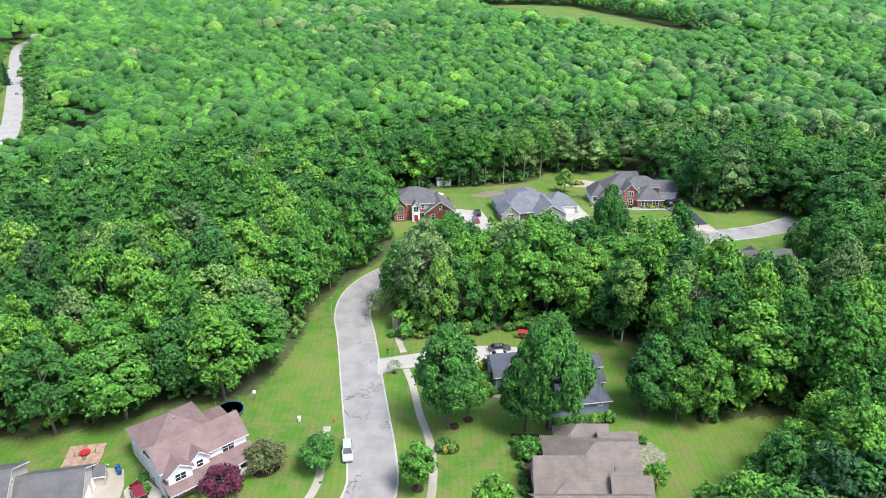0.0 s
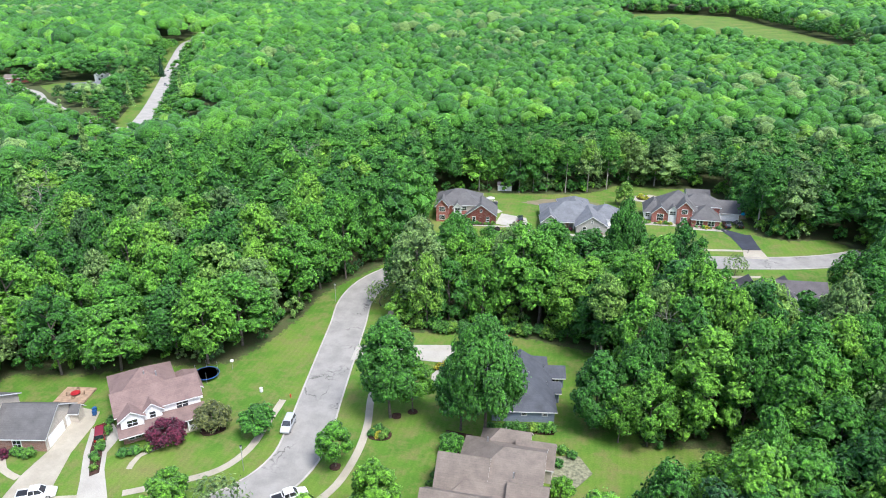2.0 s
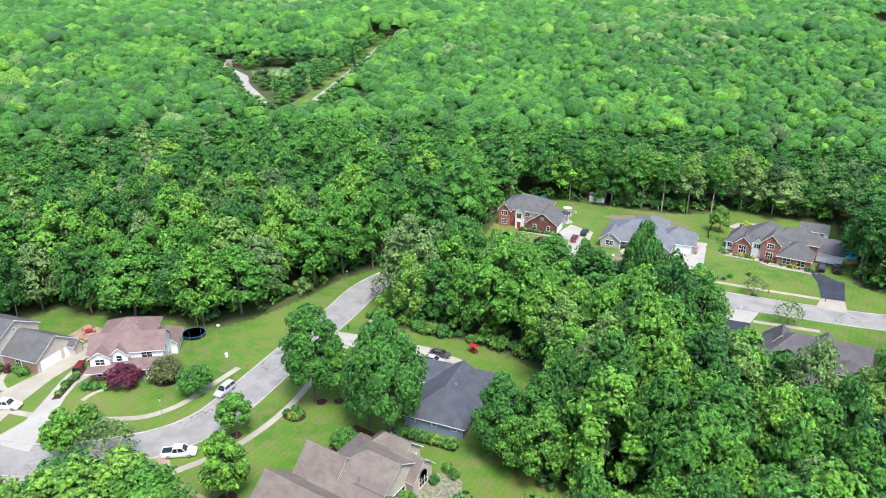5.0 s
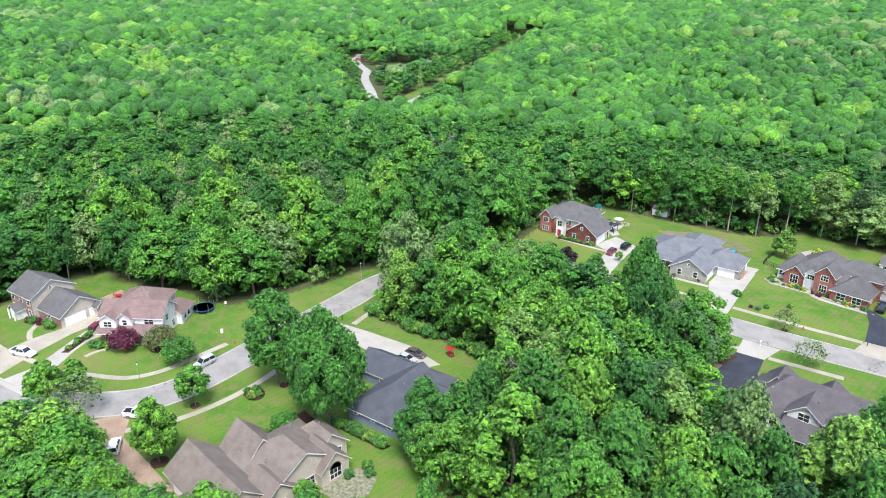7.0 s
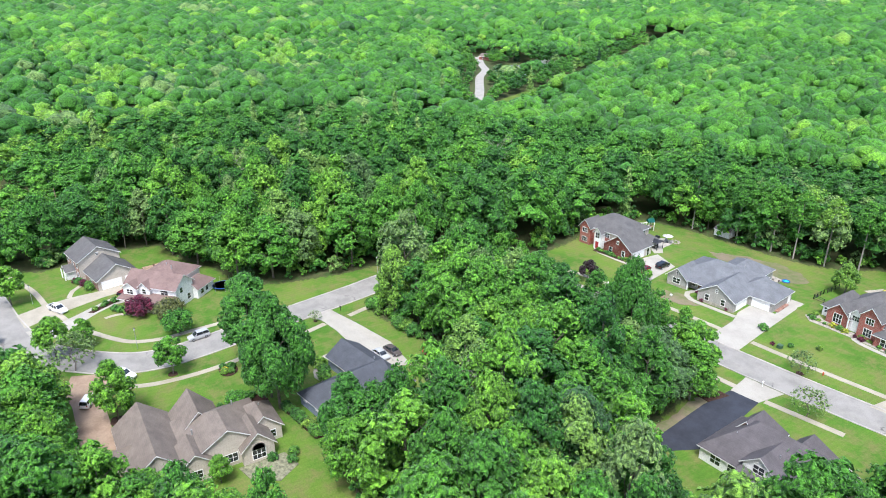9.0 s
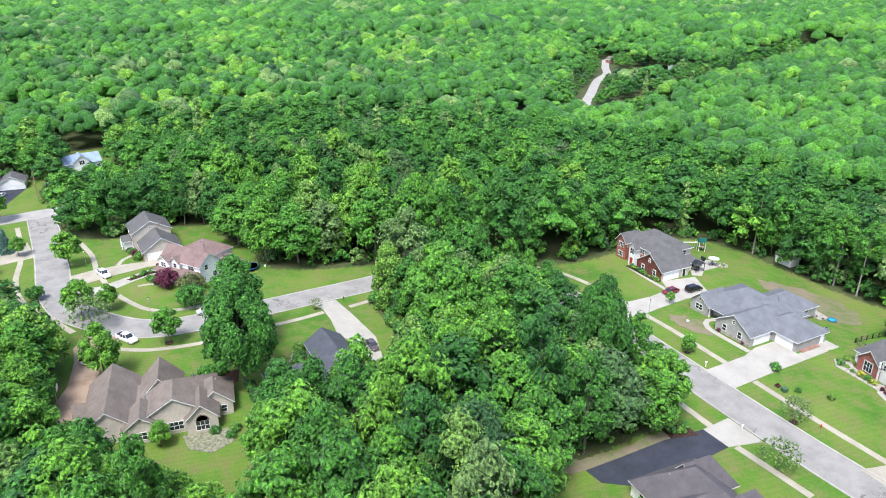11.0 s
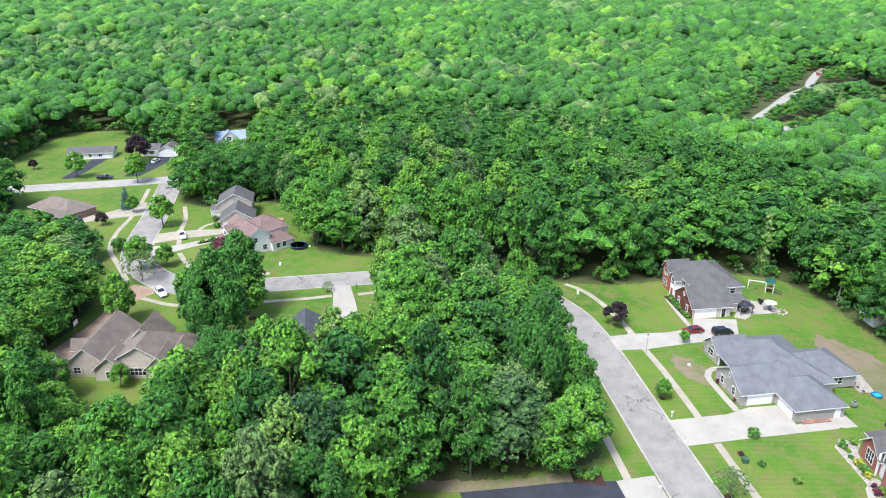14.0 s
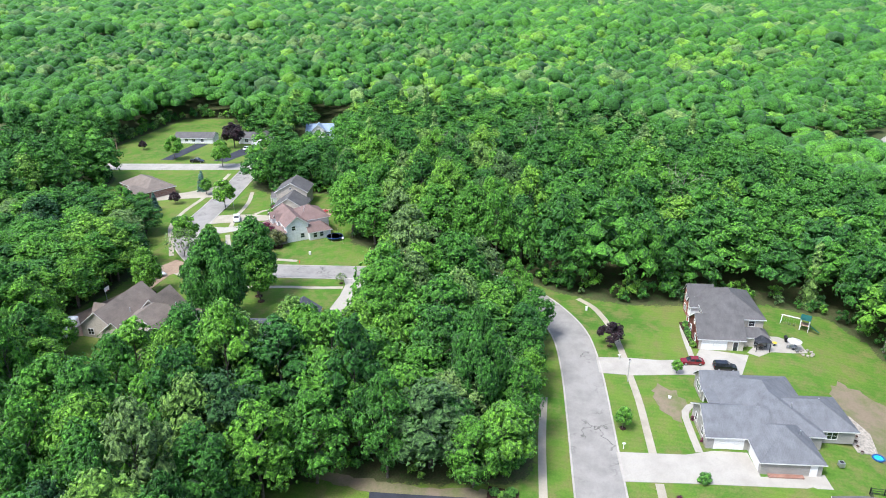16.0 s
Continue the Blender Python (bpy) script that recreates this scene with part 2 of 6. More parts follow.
M_TEAL = plain("teal_canvas", (0.01, 0.14, 0.12), 0.7, vary=0.1)
M_STONE = plain("pale_stone", (0.34, 0.31, 0.26), 0.9, vary=0.3, scale=2.5)
M_WATER = plain("pool_water", (0.04, 0.42, 0.60), 0.08, 0.6, vary=0.15)


# ---- builders ----
def part(name, bm, mat, parent=None, label=""):
    me = bpy.data.meshes.new(name)
    bm.to_mesh(me)
    bm.free()
    for k in (mat if isinstance(mat, (list, tuple)) else [mat]):
        me.materials.append(k)
    ob = new(name, me)
    ob.parent = parent
    if label:
        tagged(ob, label)
    return ob


def thing(name, m, label, category, group="", kind=""):
    ob = new(name)
    ob.matrix_world = m
    ob.empty_display_size = 0.2
    return tagged(ob, label, category, group, kind)


def box(bm, x0, x1, y0, y1, z0, z1, bevel=0.0):
    vs = [bm.verts.new(p) for p in ((x0, y0, z0), (x1, y0, z0), (x1, y1, z0), (x0, y1, z0), (x0, y0, z1), (x1, y0, z1), (x1, y1, z1), (x0, y1, z1))]
    fs = [bm.faces.new([vs[i] for i in f]) for f in ((3, 2, 1, 0), (4, 5, 6, 7), (0, 1, 5, 4), (1, 2, 6, 5), (2, 3, 7, 6), (3, 0, 4, 7))]
    if bevel:
        bmesh.ops.bevel(bm, geom=list({e for f in fs for e in f.edges}), offset=bevel, segments=1, affect="EDGES", clamp_overlap=True)
    return bm


def boxed(*a, **k):
    return box(bmesh.new(), *a, **k)


def tube(bm, p, q, r0, r1, n=8):
    p, q = Vector(p), Vector(q)
    m = (q - p).to_track_quat("Z", "Y").to_matrix()
    rings = []
    for c, r in ((p, r0), (q, r1)):
        rings.append([bm.verts.new(c + m @ Vector((r * math.cos(2 * math.pi * i / n), r * math.sin(2 * math.pi * i / n), 0))) for i in range(n)])
    for i in range(n):
        j = (i + 1) % n
        bm.faces.new((rings[0][i], rings[0][j], rings[1][j], rings[1][i]))
    bm.faces.new(rings[0][::-1])
    bm.faces.new(rings[1])
    return bm


def smooth01(a, b, x):
    t = min(1.0, max(0.0, (x - a) / (b - a)))
    return t * t * (3 - 2 * t)


def gz(x, y):
    """Height of the ground: level, and falling slightly to the north woods."""
    return -2.6 * smooth01(226, 252, y)


def inside(poly, x, y):
    c = False
    for (x0, y0), (x1, y1) in zip(poly, poly[1:] + poly[:1]):
        if (y0 > y) != (y1 > y) and x < (x1 - x0) * (y - y0) / (y1 - y0) + x0:
            c = not c
    return c


def spline(pts, step=2.0):
    out = []
    P = [pts[0]] + list(pts) + [pts[-1]]
    for i in range(1, len(P) - 2):
        a, b, c, d = (np.array(P[i + k], float) for k in (-1, 0, 1, 2))
        n = max(2, int(np.linalg.norm(c - b) / step))
        for k in range(n):
            t = k / n
            out.append(0.5 * (2 * b + (c - a) * t + (2 * a - 5 * b + 4 * c - d) * t * t + (3 * b - a - 3 * c + d) * t ** 3))
    out.append(np.array(pts[-1], float))
    return out


def offsets(path):
    res = []
    for i, p in enumerate(path):
        d = path[min(i + 1, len(path) - 1)] - path[max(i - 1, 0)]
        d = d / (np.linalg.norm(d) + 1e-9)
        res.append(np.array((-d[1], d[0])))
    return res


def strip(path, o0, o1, z0, z1):
    """A solid band along a path between two sideways offsets (to the left: plus)."""
    bm = bmesh.new()
    nn = offsets(path)
    rows = []
    for p, n in zip(path, nn):
        a, b = p + n * o0, p + n * o1
        ga, gb = gz(*a), gz(*b)
        rows.append([bm.verts.new((a[0], a[1], ga + z0)), bm.verts.new((a[0], a[1], ga + z1)), bm.verts.new((b[0], b[1], gb + z1)), bm.verts.new((b[0], b[1], gb + z0))])
    for r, s in zip(rows, rows[1:]):
        for i in range(3):
            bm.faces.new((r[i], s[i], s[i + 1], r[i + 1]))
    bmesh.ops.recalc_face_normals(bm, faces=bm.faces)
    return bm


def slab(poly, z0, z1):
    bm = bmesh.new()
    top = [bm.verts.new((x, y, gz(x, y) + z1)) for x, y in poly]
    low = [bm.verts.new((x, y, gz(x, y) + z0)) for x, y in poly]
    for tri in tessellate_polygon([[Vector((x, y, 0)) for x, y in poly]]):
        f = bm.faces.new([top[i] for i in tri])
        f.normal_update()
        if f.normal.z < 0:
            f.normal_flip()
    turn = sum(x0 * y1 - x1 * y0 for (x0, y0), (x1, y1) in zip(poly, poly[1:] + poly[:1]))
    for i in range(len(poly)):
        j = (i + 1) % len(poly)
        q = (top[j], top[i], low[i], low[j])
        bm.faces.new(q if turn > 0 else q[::-1])
    return bm


def ragged(poly, amount=1.0, step=1.2, seed=3):
    """A polygon with its edges broken up."""
    rng = random.Random(seed)
    out = []
    for (x0, y0), (x1, y1) in zip(poly, poly[1:] + poly[:1]):
        n = max(1, int(math.hypot(x1 - x0, y1 - y0) / step))
        for k in range(n):
            t = k / n
            out.append((x0 + (x1 - x0) * t + rng.uniform(-amount, amount) * 0.5, y0 + (y1 - y0) * t + rng.uniform(-amount, amount) * 0.5))
    return out


# ---- ground, clearings and roads ----
CLEARINGS = [
    [(-79, 100), (-63, 104), (-53, 110), (-44, 112), (-37, 115), (-33, 126), (-31, 138), (-31, 149), (-27, 160), (-22, 170), (-17, 179), (-15, 188),
     (-14, 197), (-16, 206), (-19, 214), (-22, 230), (-21, 243), (-12, 249), (5, 252), (19, 254), (29, 257), (36, 262), (42, 271), (64, 271), (75, 274),
     (80, 252), (82, 241), (84, 219), (93, 216), (104, 220), (114, 212), (114, 188), (98, 184), (98, 170), (100, 150), (90, 138), (76, 133), (66, 139), (62, 148),
     (61, 157), (59, 166), (57, 176), (54, 180.5), (49, 181), (32, 179.5), (14, 178), (3, 175.5), (-4, 172), (-11, 165), (-14, 155), (-11, 148), (-9, 140), (-9, 135),
     (-4, 136), (7, 138), (15, 140), (24, 139), (34, 137), (44, 133), (46, 120), (45, 111), (47, 106), (53, 107), (67, 108), (74, 104), (72, 97), (64, 91), (54, 85),
     (45, 80), (38, 74), (34, 66), (20, 65), (10, 67), (-2, 66), (-12, 61), (-22, 56), (-32, 49), (-45, 42), (-53, 33), (-54, 14), (-68, 6),
     (-80, 2), (-86, -10), (-92, -25), (-112, -30), (-147, -33), (-185, -34), (-190, -10), (-165, 8), (-152, 22), (-152, 40), (-120, 44), (-116, 54),
     (-92, 53), (-80, 60), (-75, 70), (-80, 88)],
    [(-150, 42), (-150, 62), (-195, 62), (-195, 44)],
    [(20, 1130), (70, 850), (120, 760), (185, 640), (268, 700), (262, 830), (238, 975), (200, 1160), (130, 1200), (60, 1180)],
    [(-345, 415), (-318, 392), (-292, 384), (-276, 392), (-280, 412), (-300, 430), (-330, 440)],
]
LOCAL = spline([(-104, 47), (-67, 55.5), (-46, 59.5), (-34, 63), (-25, 68), (-15, 79), (-11.6, 88), (-12.2, 97), (-14, 107), (-16.5, 121), (-19.3, 137), (-21.5, 148),
                (-21, 158), (-17.5, 166.5), (-11.5, 173.5), (-4, 179.3), (5, 183.8), (19, 187), (37, 189.7), (55, 192.2), (72, 195), (90, 199), (103, 204), (113, 210)])
HIGHWAY = spline([(-60, -160), (-84, -60), (-97, 0), (-107, 42), (-130, 115), (-165, 220), (-207, 328), (-263, 435), (-328, 552), (-386, 662), (-416, 745), (-540, 1000)], 8)
SIDE_ROAD = spline([(-172, 303), (-186, 309), (-211, 312), (-230, 319), (-256, 337), (-300, 367), (-326, 390), (-352, 404), (-392, 428)], 5)


def is_clear(x, y):
    if any(inside(p, x, y) for p in CLEARINGS):
        return True
    q = np.array((x, y))
    near = np.abs(ROAD_PTS - q).sum(axis=1) < ROAD_WIDE
    return bool(near.any())


ROAD_PTS = np.array([p for p in HIGHWAY] + [p for p in SIDE_ROAD])
ROAD_WIDE = np.array([11.0 if 318 < p[1] < 430 or p[1] < 60 else 9.0 if p[1] > 430 else 6.0 for p in HIGHWAY] + [8.5] * len(SIDE_ROAD))


def build_ground():
    def axis(lo, hi, step):
        mid = list(np.arange(lo, hi + 0.1, step))
        far = [15, 40, 90, 180, 350, 700, 1400, 2500, 3800]
        return [lo - f for f in far[::-1]] + mid + [hi + f for f in far]
    xs, ys = axis(-200, 130, 1.5), axis(-40, 280, 1.5)
    vs = [(x, y, gz(x, y)) for y in ys for x in xs]
    n = len(xs)
    fs = [(j * n + i, j * n + i + 1, (j + 1) * n + i + 1, (j + 1) * n + i) for j in range(len(ys) - 1) for i in range(n - 1)]
    me = bpy.data.meshes.new("ground")
    me.from_pydata(vs, [], fs)
    me.materials.append(M_GROUND)
    at = me.attributes.new("cleared", "FLOAT", "POINT")
    pts = np.array([v[:2] for v in vs])
    val = np.zeros(len(pts))
    for poly in CLEARINGS[:2]:
        P = np.array(poly, float)
        Q = np.roll(P, -1, axis=0)
        far = np.full(len(pts), 1e9)
        odd = np.zeros(len(pts), bool)
        for a, b in zip(P, Q):
            t = np.clip(((pts - a) @ (b - a)) / ((b - a) @ (b - a)), 0, 1)
            far = np.minimum(far, np.linalg.norm(pts - (a + t[:, None] * (b - a)), axis=1))
            if a[1] != b[1]:
                odd ^= ((a[1] > pts[:, 1]) != (b[1] > pts[:, 1])) & (pts[:, 0] < (b[0] - a[0]) * (pts[:, 1] - a[1]) / (b[1] - a[1]) + a[0])
        val = np.maximum(val, np.clip(0.5 + np.where(odd, far, -far) / 6.0, 0, 1))
    at.data.foreach_set("value", val.astype(np.float32))
    tagged(new("ground", me), "mown green lawns running into leafy forest floor", "ground", kind="structure")


build_ground()


def setting(name, bm, mat, label, category):
    return tagged(part(name, bm, mat), label, category, kind="structure")


setting("field", slab(CLEARINGS[2], -0.1, 0.3), M_LAWN, "open green field far beyond the woods", "field")
setting("clearing", slab(CLEARINGS[3], -0.1, 0.03), M_LAWN, "mown grass clearing round a far house", "ground")
setting("road", strip(LOCAL, -4.0, 4.0, -0.05, 0.03), M_ROAD, "worn grey asphalt residential road with cracks", "road")
setting("highway", strip(HIGHWAY, -4.6, 4.6, -0.05, 0.04), M_HIGHWAY, "pale asphalt main road through the woods", "road")
setting("verge", strip(HIGHWAY[len(HIGHWAY) // 3:], -13, 13, -0.05, 0.02), M_LAWN, "rough grass verge along the main road", "verge")
setting("side_road", strip(SIDE_ROAD, -3, 3, -0.05, 0.05), M_HIGHWAY, "pale asphalt side road among far trees", "road")
for side, lab in ((-1, "kerb_east"), (1, "kerb_west")):
    setting(lab, strip(LOCAL, side * 4.0, side * 4.32, -0.05, 0.14), M_KERB, "low concrete kerb along the residential road", "kerb")


# ---- trees ----
ICO_V, ICO_F = None, None


def ico():
    global ICO_V, ICO_F
    bm = bmesh.new()
    bmesh.ops.create_icosphere(bm, subdivisions=1, radius=1.0)
    ICO_V = np.array([v.co[:] for v in bm.verts])
    ICO_F = np.array([[v.index for v in f.verts] for f in bm.faces])
    bm.free()


ico()
ICO_TOP = ICO_F[ICO_V[ICO_F][:, :, 2].mean(axis=1) > -0.3]
OCT_V = np.array(((1, 0, 0), (-1, 0, 0), (0, 1, 0), (0, -1, 0), (0, 0, 0.84), (0, 0, -0.84)), float) * 1.12
OCT_F = np.array(((0, 2, 4), (2, 1, 4), (1, 3, 4), (3, 0, 4), (2, 0, 5), (1, 2, 5), (3, 1, 5), (0, 3, 5)))


def leaf_tris(rng, c, d, size):
    """One triangle a spray of leaves, facing roughly along d."""
    n = len(c)
    nrm = d + rng.normal(0, 0.5, (n, 3)) + np.array((0, 0, 0.4))
    nrm /= np.linalg.norm(nrm, axis=1)[:, None]
    ref = rng.normal(0, 1, (n, 3))
    t1 = np.cross(nrm, ref)
    t1 /= np.linalg.norm(t1, axis=1)[:, None]
    t2 = np.cross(nrm, t1)
    s = (size * rng.uniform(0.6, 1.3, n))[:, None]
    w = rng.uniform(0.38, 0.75, n)[:, None]
    a = c + t1 * s * 1.35
    b = c - t1 * s * 0.55 + t2 * s * w
    e = c - t1 * s * 0.55 - t2 * s * w
    v = np.stack((a, b, e), 1).reshape(-1, 3)
    f = np.arange(3 * n).reshape(-1, 3)
    return v, f


def tufts(rng, c, d, size, rim=5):
    """One ragged tent a spray of leaves: a raised middle and a broken rim, facing roughly along d."""
    n = len(c)
    nrm = d + rng.normal(0, 0.30, (n, 3)) + np.array((0, 0, 0.42))
    nrm /= np.linalg.norm(nrm, axis=1)[:, None]
    t1 = np.cross(nrm, rng.normal(0, 1, (n, 3)))
    t1 /= np.linalg.norm(t1, axis=1)[:, None]
    t2 = np.cross(nrm, t1)
    s = (size * rng.uniform(0.65, 1.3, n))[:, None]
    pts = [c + nrm * s * 0.30]
    for k in range(rim):
        a = 2 * math.pi * k / rim + rng.uniform(-0.35, 0.35, n)[:, None]
        w = s * rng.uniform(0.45, 1.25, n)[:, None]
        pts.append(c + t1 * np.cos(a) * w + t2 * np.sin(a) * w - nrm * s * rng.uniform(0.0, 0.45, n)[:, None])
    v = np.stack(pts, 1).reshape(-1, 3)
    tri = np.array([(0, k + 1, (k + 1) % rim + 1) for k in range(rim)])
    f = (np.arange(n)[:, None, None] * (rim + 1) + tri[None]).reshape(-1, 3)
    return v, f


def crown(rng, h, r, low, lobes, leaves, size, core=0.74, bough=(0.30, 0.46), pointed=0.0, coarse=False, loose=0.4, rim=5, half=False):
    """A domed crown of rounded boughs, each a leafy core under tufts of leaves, with loose sprays round it."""
    V, F, base = [], [], 0

    def add(v, f):
        nonlocal base
        V.append(v), F.append(f + base)
        base += len(v)
    ga = 2.39996
    mid = low + (h - low) * 0.42
    up, down = h - mid, mid - low
    for i in range(lobes):
        e = 1 - 1.62 * ((i + 0.35) / lobes) ** 0.92
        a = i * ga + rng.uniform(-0.4, 0.4)
        flat = math.sqrt(max(0.0, 1 - e * e))
        lr = r * rng.uniform(*bough) * (0.86 + 0.3 * flat)
        reach = rng.uniform(0.88, 1.1)
        out = max(0.0, r * flat * (1 - pointed * max(0, e)) - lr * 0.72) * reach
        z = mid + (e * max(0.5, up - lr * 0.8) if e > 0 else e * max(0.3, down - lr * 0.5)) * reach
        c = np.array((math.cos(a) * out, math.sin(a) * out, z))
        sq = np.array((1, 1, rng.uniform(0.72, 0.95)))
        if core:
            cv, cf = (OCT_V, OCT_F[:4] if half else OCT_F) if coarse else (ICO_V, ICO_TOP if half else ICO_F)
            add(cv * (lr * core) * rng.uniform(0.85, 1.1, (len(cv), 1)) * sq + c, cf)
        away = np.array((math.cos(a) * flat, math.sin(a) * flat, 0.55 + 0.5 * e))
        for count, make in ((leaves, tufts), (int(leaves * loose), leaf_tris)):
            if not count:
                continue
            d = rng.normal(0, 1, (count, 3))
            d /= np.linalg.norm(d, axis=1)[:, None]
            flip = (d @ away) < -0.3
            d[flip] *= -1
            lo, hi = (0.80, 1.04) if make is tufts else (0.95, 1.25)
            p = c + d * sq * (lr * rng.uniform(lo, hi, count))[:, None]
            add(*(make(rng, p, d, size, rim) if make is tufts else make(rng, p, d, size * 0.55)))
    return np.concatenate(V), np.concatenate(F)


def conifer(rng, h, r, tiers, leaves, size):
    """Tiers of drooping needle sprays round a tapering leafy core."""
    V, F, base = [], [], 0
    for i in range(tiers):
        f = i / tiers
        rr = r * (1 - f) ** 0.9 + 0.12
        z = 0.05 * h + h * 0.92 * f
        cv = ICO_V * np.array((rr * 0.72, rr * 0.72, h / tiers * 0.85)) * rng.uniform(0.85, 1.1, (len(ICO_V), 1)) + np.array((0, 0, z))
        V.append(cv), F.append(ICO_F + base)
        base += len(cv)
        n = max(7, int(leaves * (1 - f) + 5))
        a = rng.uniform(0, 2 * math.pi, n)
        rad = rr * np.sqrt(rng.uniform(0.3, 1, n))
        c = np.stack((np.cos(a) * rad, np.sin(a) * rad, z - rad * 0.25 + rng.uniform(-0.1, 0.4, n) * h / tiers), 1)
        d = np.stack((np.cos(a), np.sin(a), np.full(n, 0.7)), 1)
        v, ff = tufts(rng, c, d, size, 4)
        V.append(v), F.append(ff + base)
        base += len(v)
    return np.concatenate(V), np.concatenate(F)


def mesh_of(name, v, f, mat, tint=None, smooth=None):
    me = bpy.data.meshes.new(name)
    me.vertices.add(len(v)), me.loops.add(3 * len(f)), me.polygons.add(len(f))
    me.vertices.foreach_set("co", v.astype(np.float32).ravel())
    me.loops.foreach_set("vertex_index", f.astype(np.int32).ravel())
    me.polygons.foreach_set("loop_start", np.arange(0, 3 * len(f), 3, dtype=np.int32))
    me.polygons.foreach_set("use_smooth", np.zeros(len(f), bool) if smooth is None else smooth)
    if tint is not None:
        at = me.attributes.new("tint", "FLOAT", "POINT")
        at.data.foreach_set("value", tint.astype(np.float32))
    me.materials.append(mat)
    me.update(calc_edges=True)
    return me


def trunk_mesh(rng, h, r0, limbs=5, spread=2.4, low=0.35, bent=0.3):
    bm = bmesh.new()
    pts = [Vector((0, 0, -0.15))]
    for k in range(1, 5):
        pts.append(Vector((rng.uniform(-bent, bent), rng.uniform(-bent, bent), h * 0.82 * k / 4)))
    for k in range(4):
        tube(bm, pts[k], pts[k + 1], r0 * (1 - k * 0.2), r0 * (1 - (k + 1) * 0.2), 7)
    for i in range(limbs):
        a, f = i * 2.4 + rng.uniform(-0.4, 0.4), low + (0.75 - low) * i / limbs
        p = Vector((0, 0, h * f))
        q = p + Vector((math.cos(a) * spread, math.sin(a) * spread, h * 0.16))
        tube(bm, p, q, r0 * 0.42, r0 * 0.12, 5)
    return bm


PROTO = {}


def tree_proto(key, h, r, low, lobes, leaves, size, mat, seed, r0=0.3, **k):
    """The two meshes of a kind of tree: its crown and its trunk."""
    rng = np.random.default_rng(seed)
    v, f = crown(rng, h, r, low, lobes, leaves, size, **k)
    cm = mesh_of("crown", v, f, mat)
    bm = trunk_mesh(rng, h, r0, spread=r * 0.5, low=max(0.2, low / h))
    tm = bpy.data.meshes.new("trunk")
    bm.to_mesh(tm), bm.free()
    tm.materials.append(M_BARK)
    PROTO[key] = (cm, tm, v, f)


def plant(key, x, y, label, category="tree", group="", scale=1.0, tall=1.0, turn=0.0, name="tree"):
    cm, tm = PROTO[key][:2]
    ob = thing(name, pose(x, y, gz(x, y), 0, 0, turn) @ Matrix.Diagonal((scale, scale, scale * tall, 1)), label, category, group)
    for nm, me in (("trunk", tm), ("crown", cm)):
        o = new(nm, me)
        o.parent = ob
    return ob


for i in range(7):
    tree_proto("near%d" % i, 20, 6.0, 2.4, 22 + i % 4, 34, 0.54, M_LEAF, 10 + i, coarse=True, pointed=0.12 * (i % 3), bough=(0.27, 0.44), loose=0.5, rim=4)
FINE = [crown(np.random.default_rng(50 + i), 20, 6.0, 2.6, 17, 24, 0.68, bough=(0.29, 0.46), coarse=True, pointed=0.12 * (i % 3), rim=4) for i in range(6)]
MID = [crown(np.random.default_rng(40 + i), 20, 6.0, 4.0, 12, 17, 0.82, bough=(0.33, 0.5), coarse=True, pointed=0.12 * (i % 3), rim=3) for i in range(6)]
FAR = [crown(np.random.default_rng(60 + i), 20, 6.0, 9.0, 5, 4, 1.0, core=0.96, bough=(0.44, 0.62), pointed=0.1 * (i % 3), loose=0.0, rim=3, half=True) for i in range(6)]
VERYFAR = [crown(np.random.default_rng(80 + i), 19, 6.6, 10.0, 2, 3, 1.5, core=1.0, bough=(0.6, 0.82), loose=0.0, rim=3, half=True) for i in range(5)]
FIRS = [conifer(np.random.default_rng(90 + i), 21, 3.4, 11, 12, 1.0) for i in range(2)]
SEDGE = [(-190, 80, 46), (-235, 100, 60), (-298, 70, 70), (-355, 180, 70), (-430, 250, 90), (-185, 110, 36)]


def canopy(x, y):
    """Height to which the trees of the wood grow here."""
    h = 23.5 if -105 < x < -15 and 95 < y < 205 else 17.5 if x < -110 or y > 285 else 20.0
    if x > 44 and 78 < y < 152:
        h = 25.5
    elif -15 < x < 62 and 134 < y < 185:
        h = 22.0 - 5.0 * smooth01(148, 176, y)
    elif -56 < x < 2 and 2 < y < 66:
        h = 7.0 + 0.2 * (x + 56)
    elif 2 <= x < 36 and y < 72:
        h = 15.5
    if -158 < x < -62 and 0.16 * (x + 163) - 9 < y - 52 < 0.46 * (x + 163) + 9:
        h = min(h, 3.0 + 0.19 * (x + 163))
    if y > 230 and x < -120:
        q = np.array((x, y))
        h = 17.5
        for line, lowest in ((HIGHWAY, 11.0), (SIDE_ROAD, 8.5)):
            away = float(np.min(np.linalg.norm(np.array(line) - q, axis=1)))
            if away < 34 and y < 640:
                h = min(h, lowest + 0.25 * max(0.0, away - 10))
    if 40 < x < 54 and 104 < y < 113:
        h = 15.0
    return h


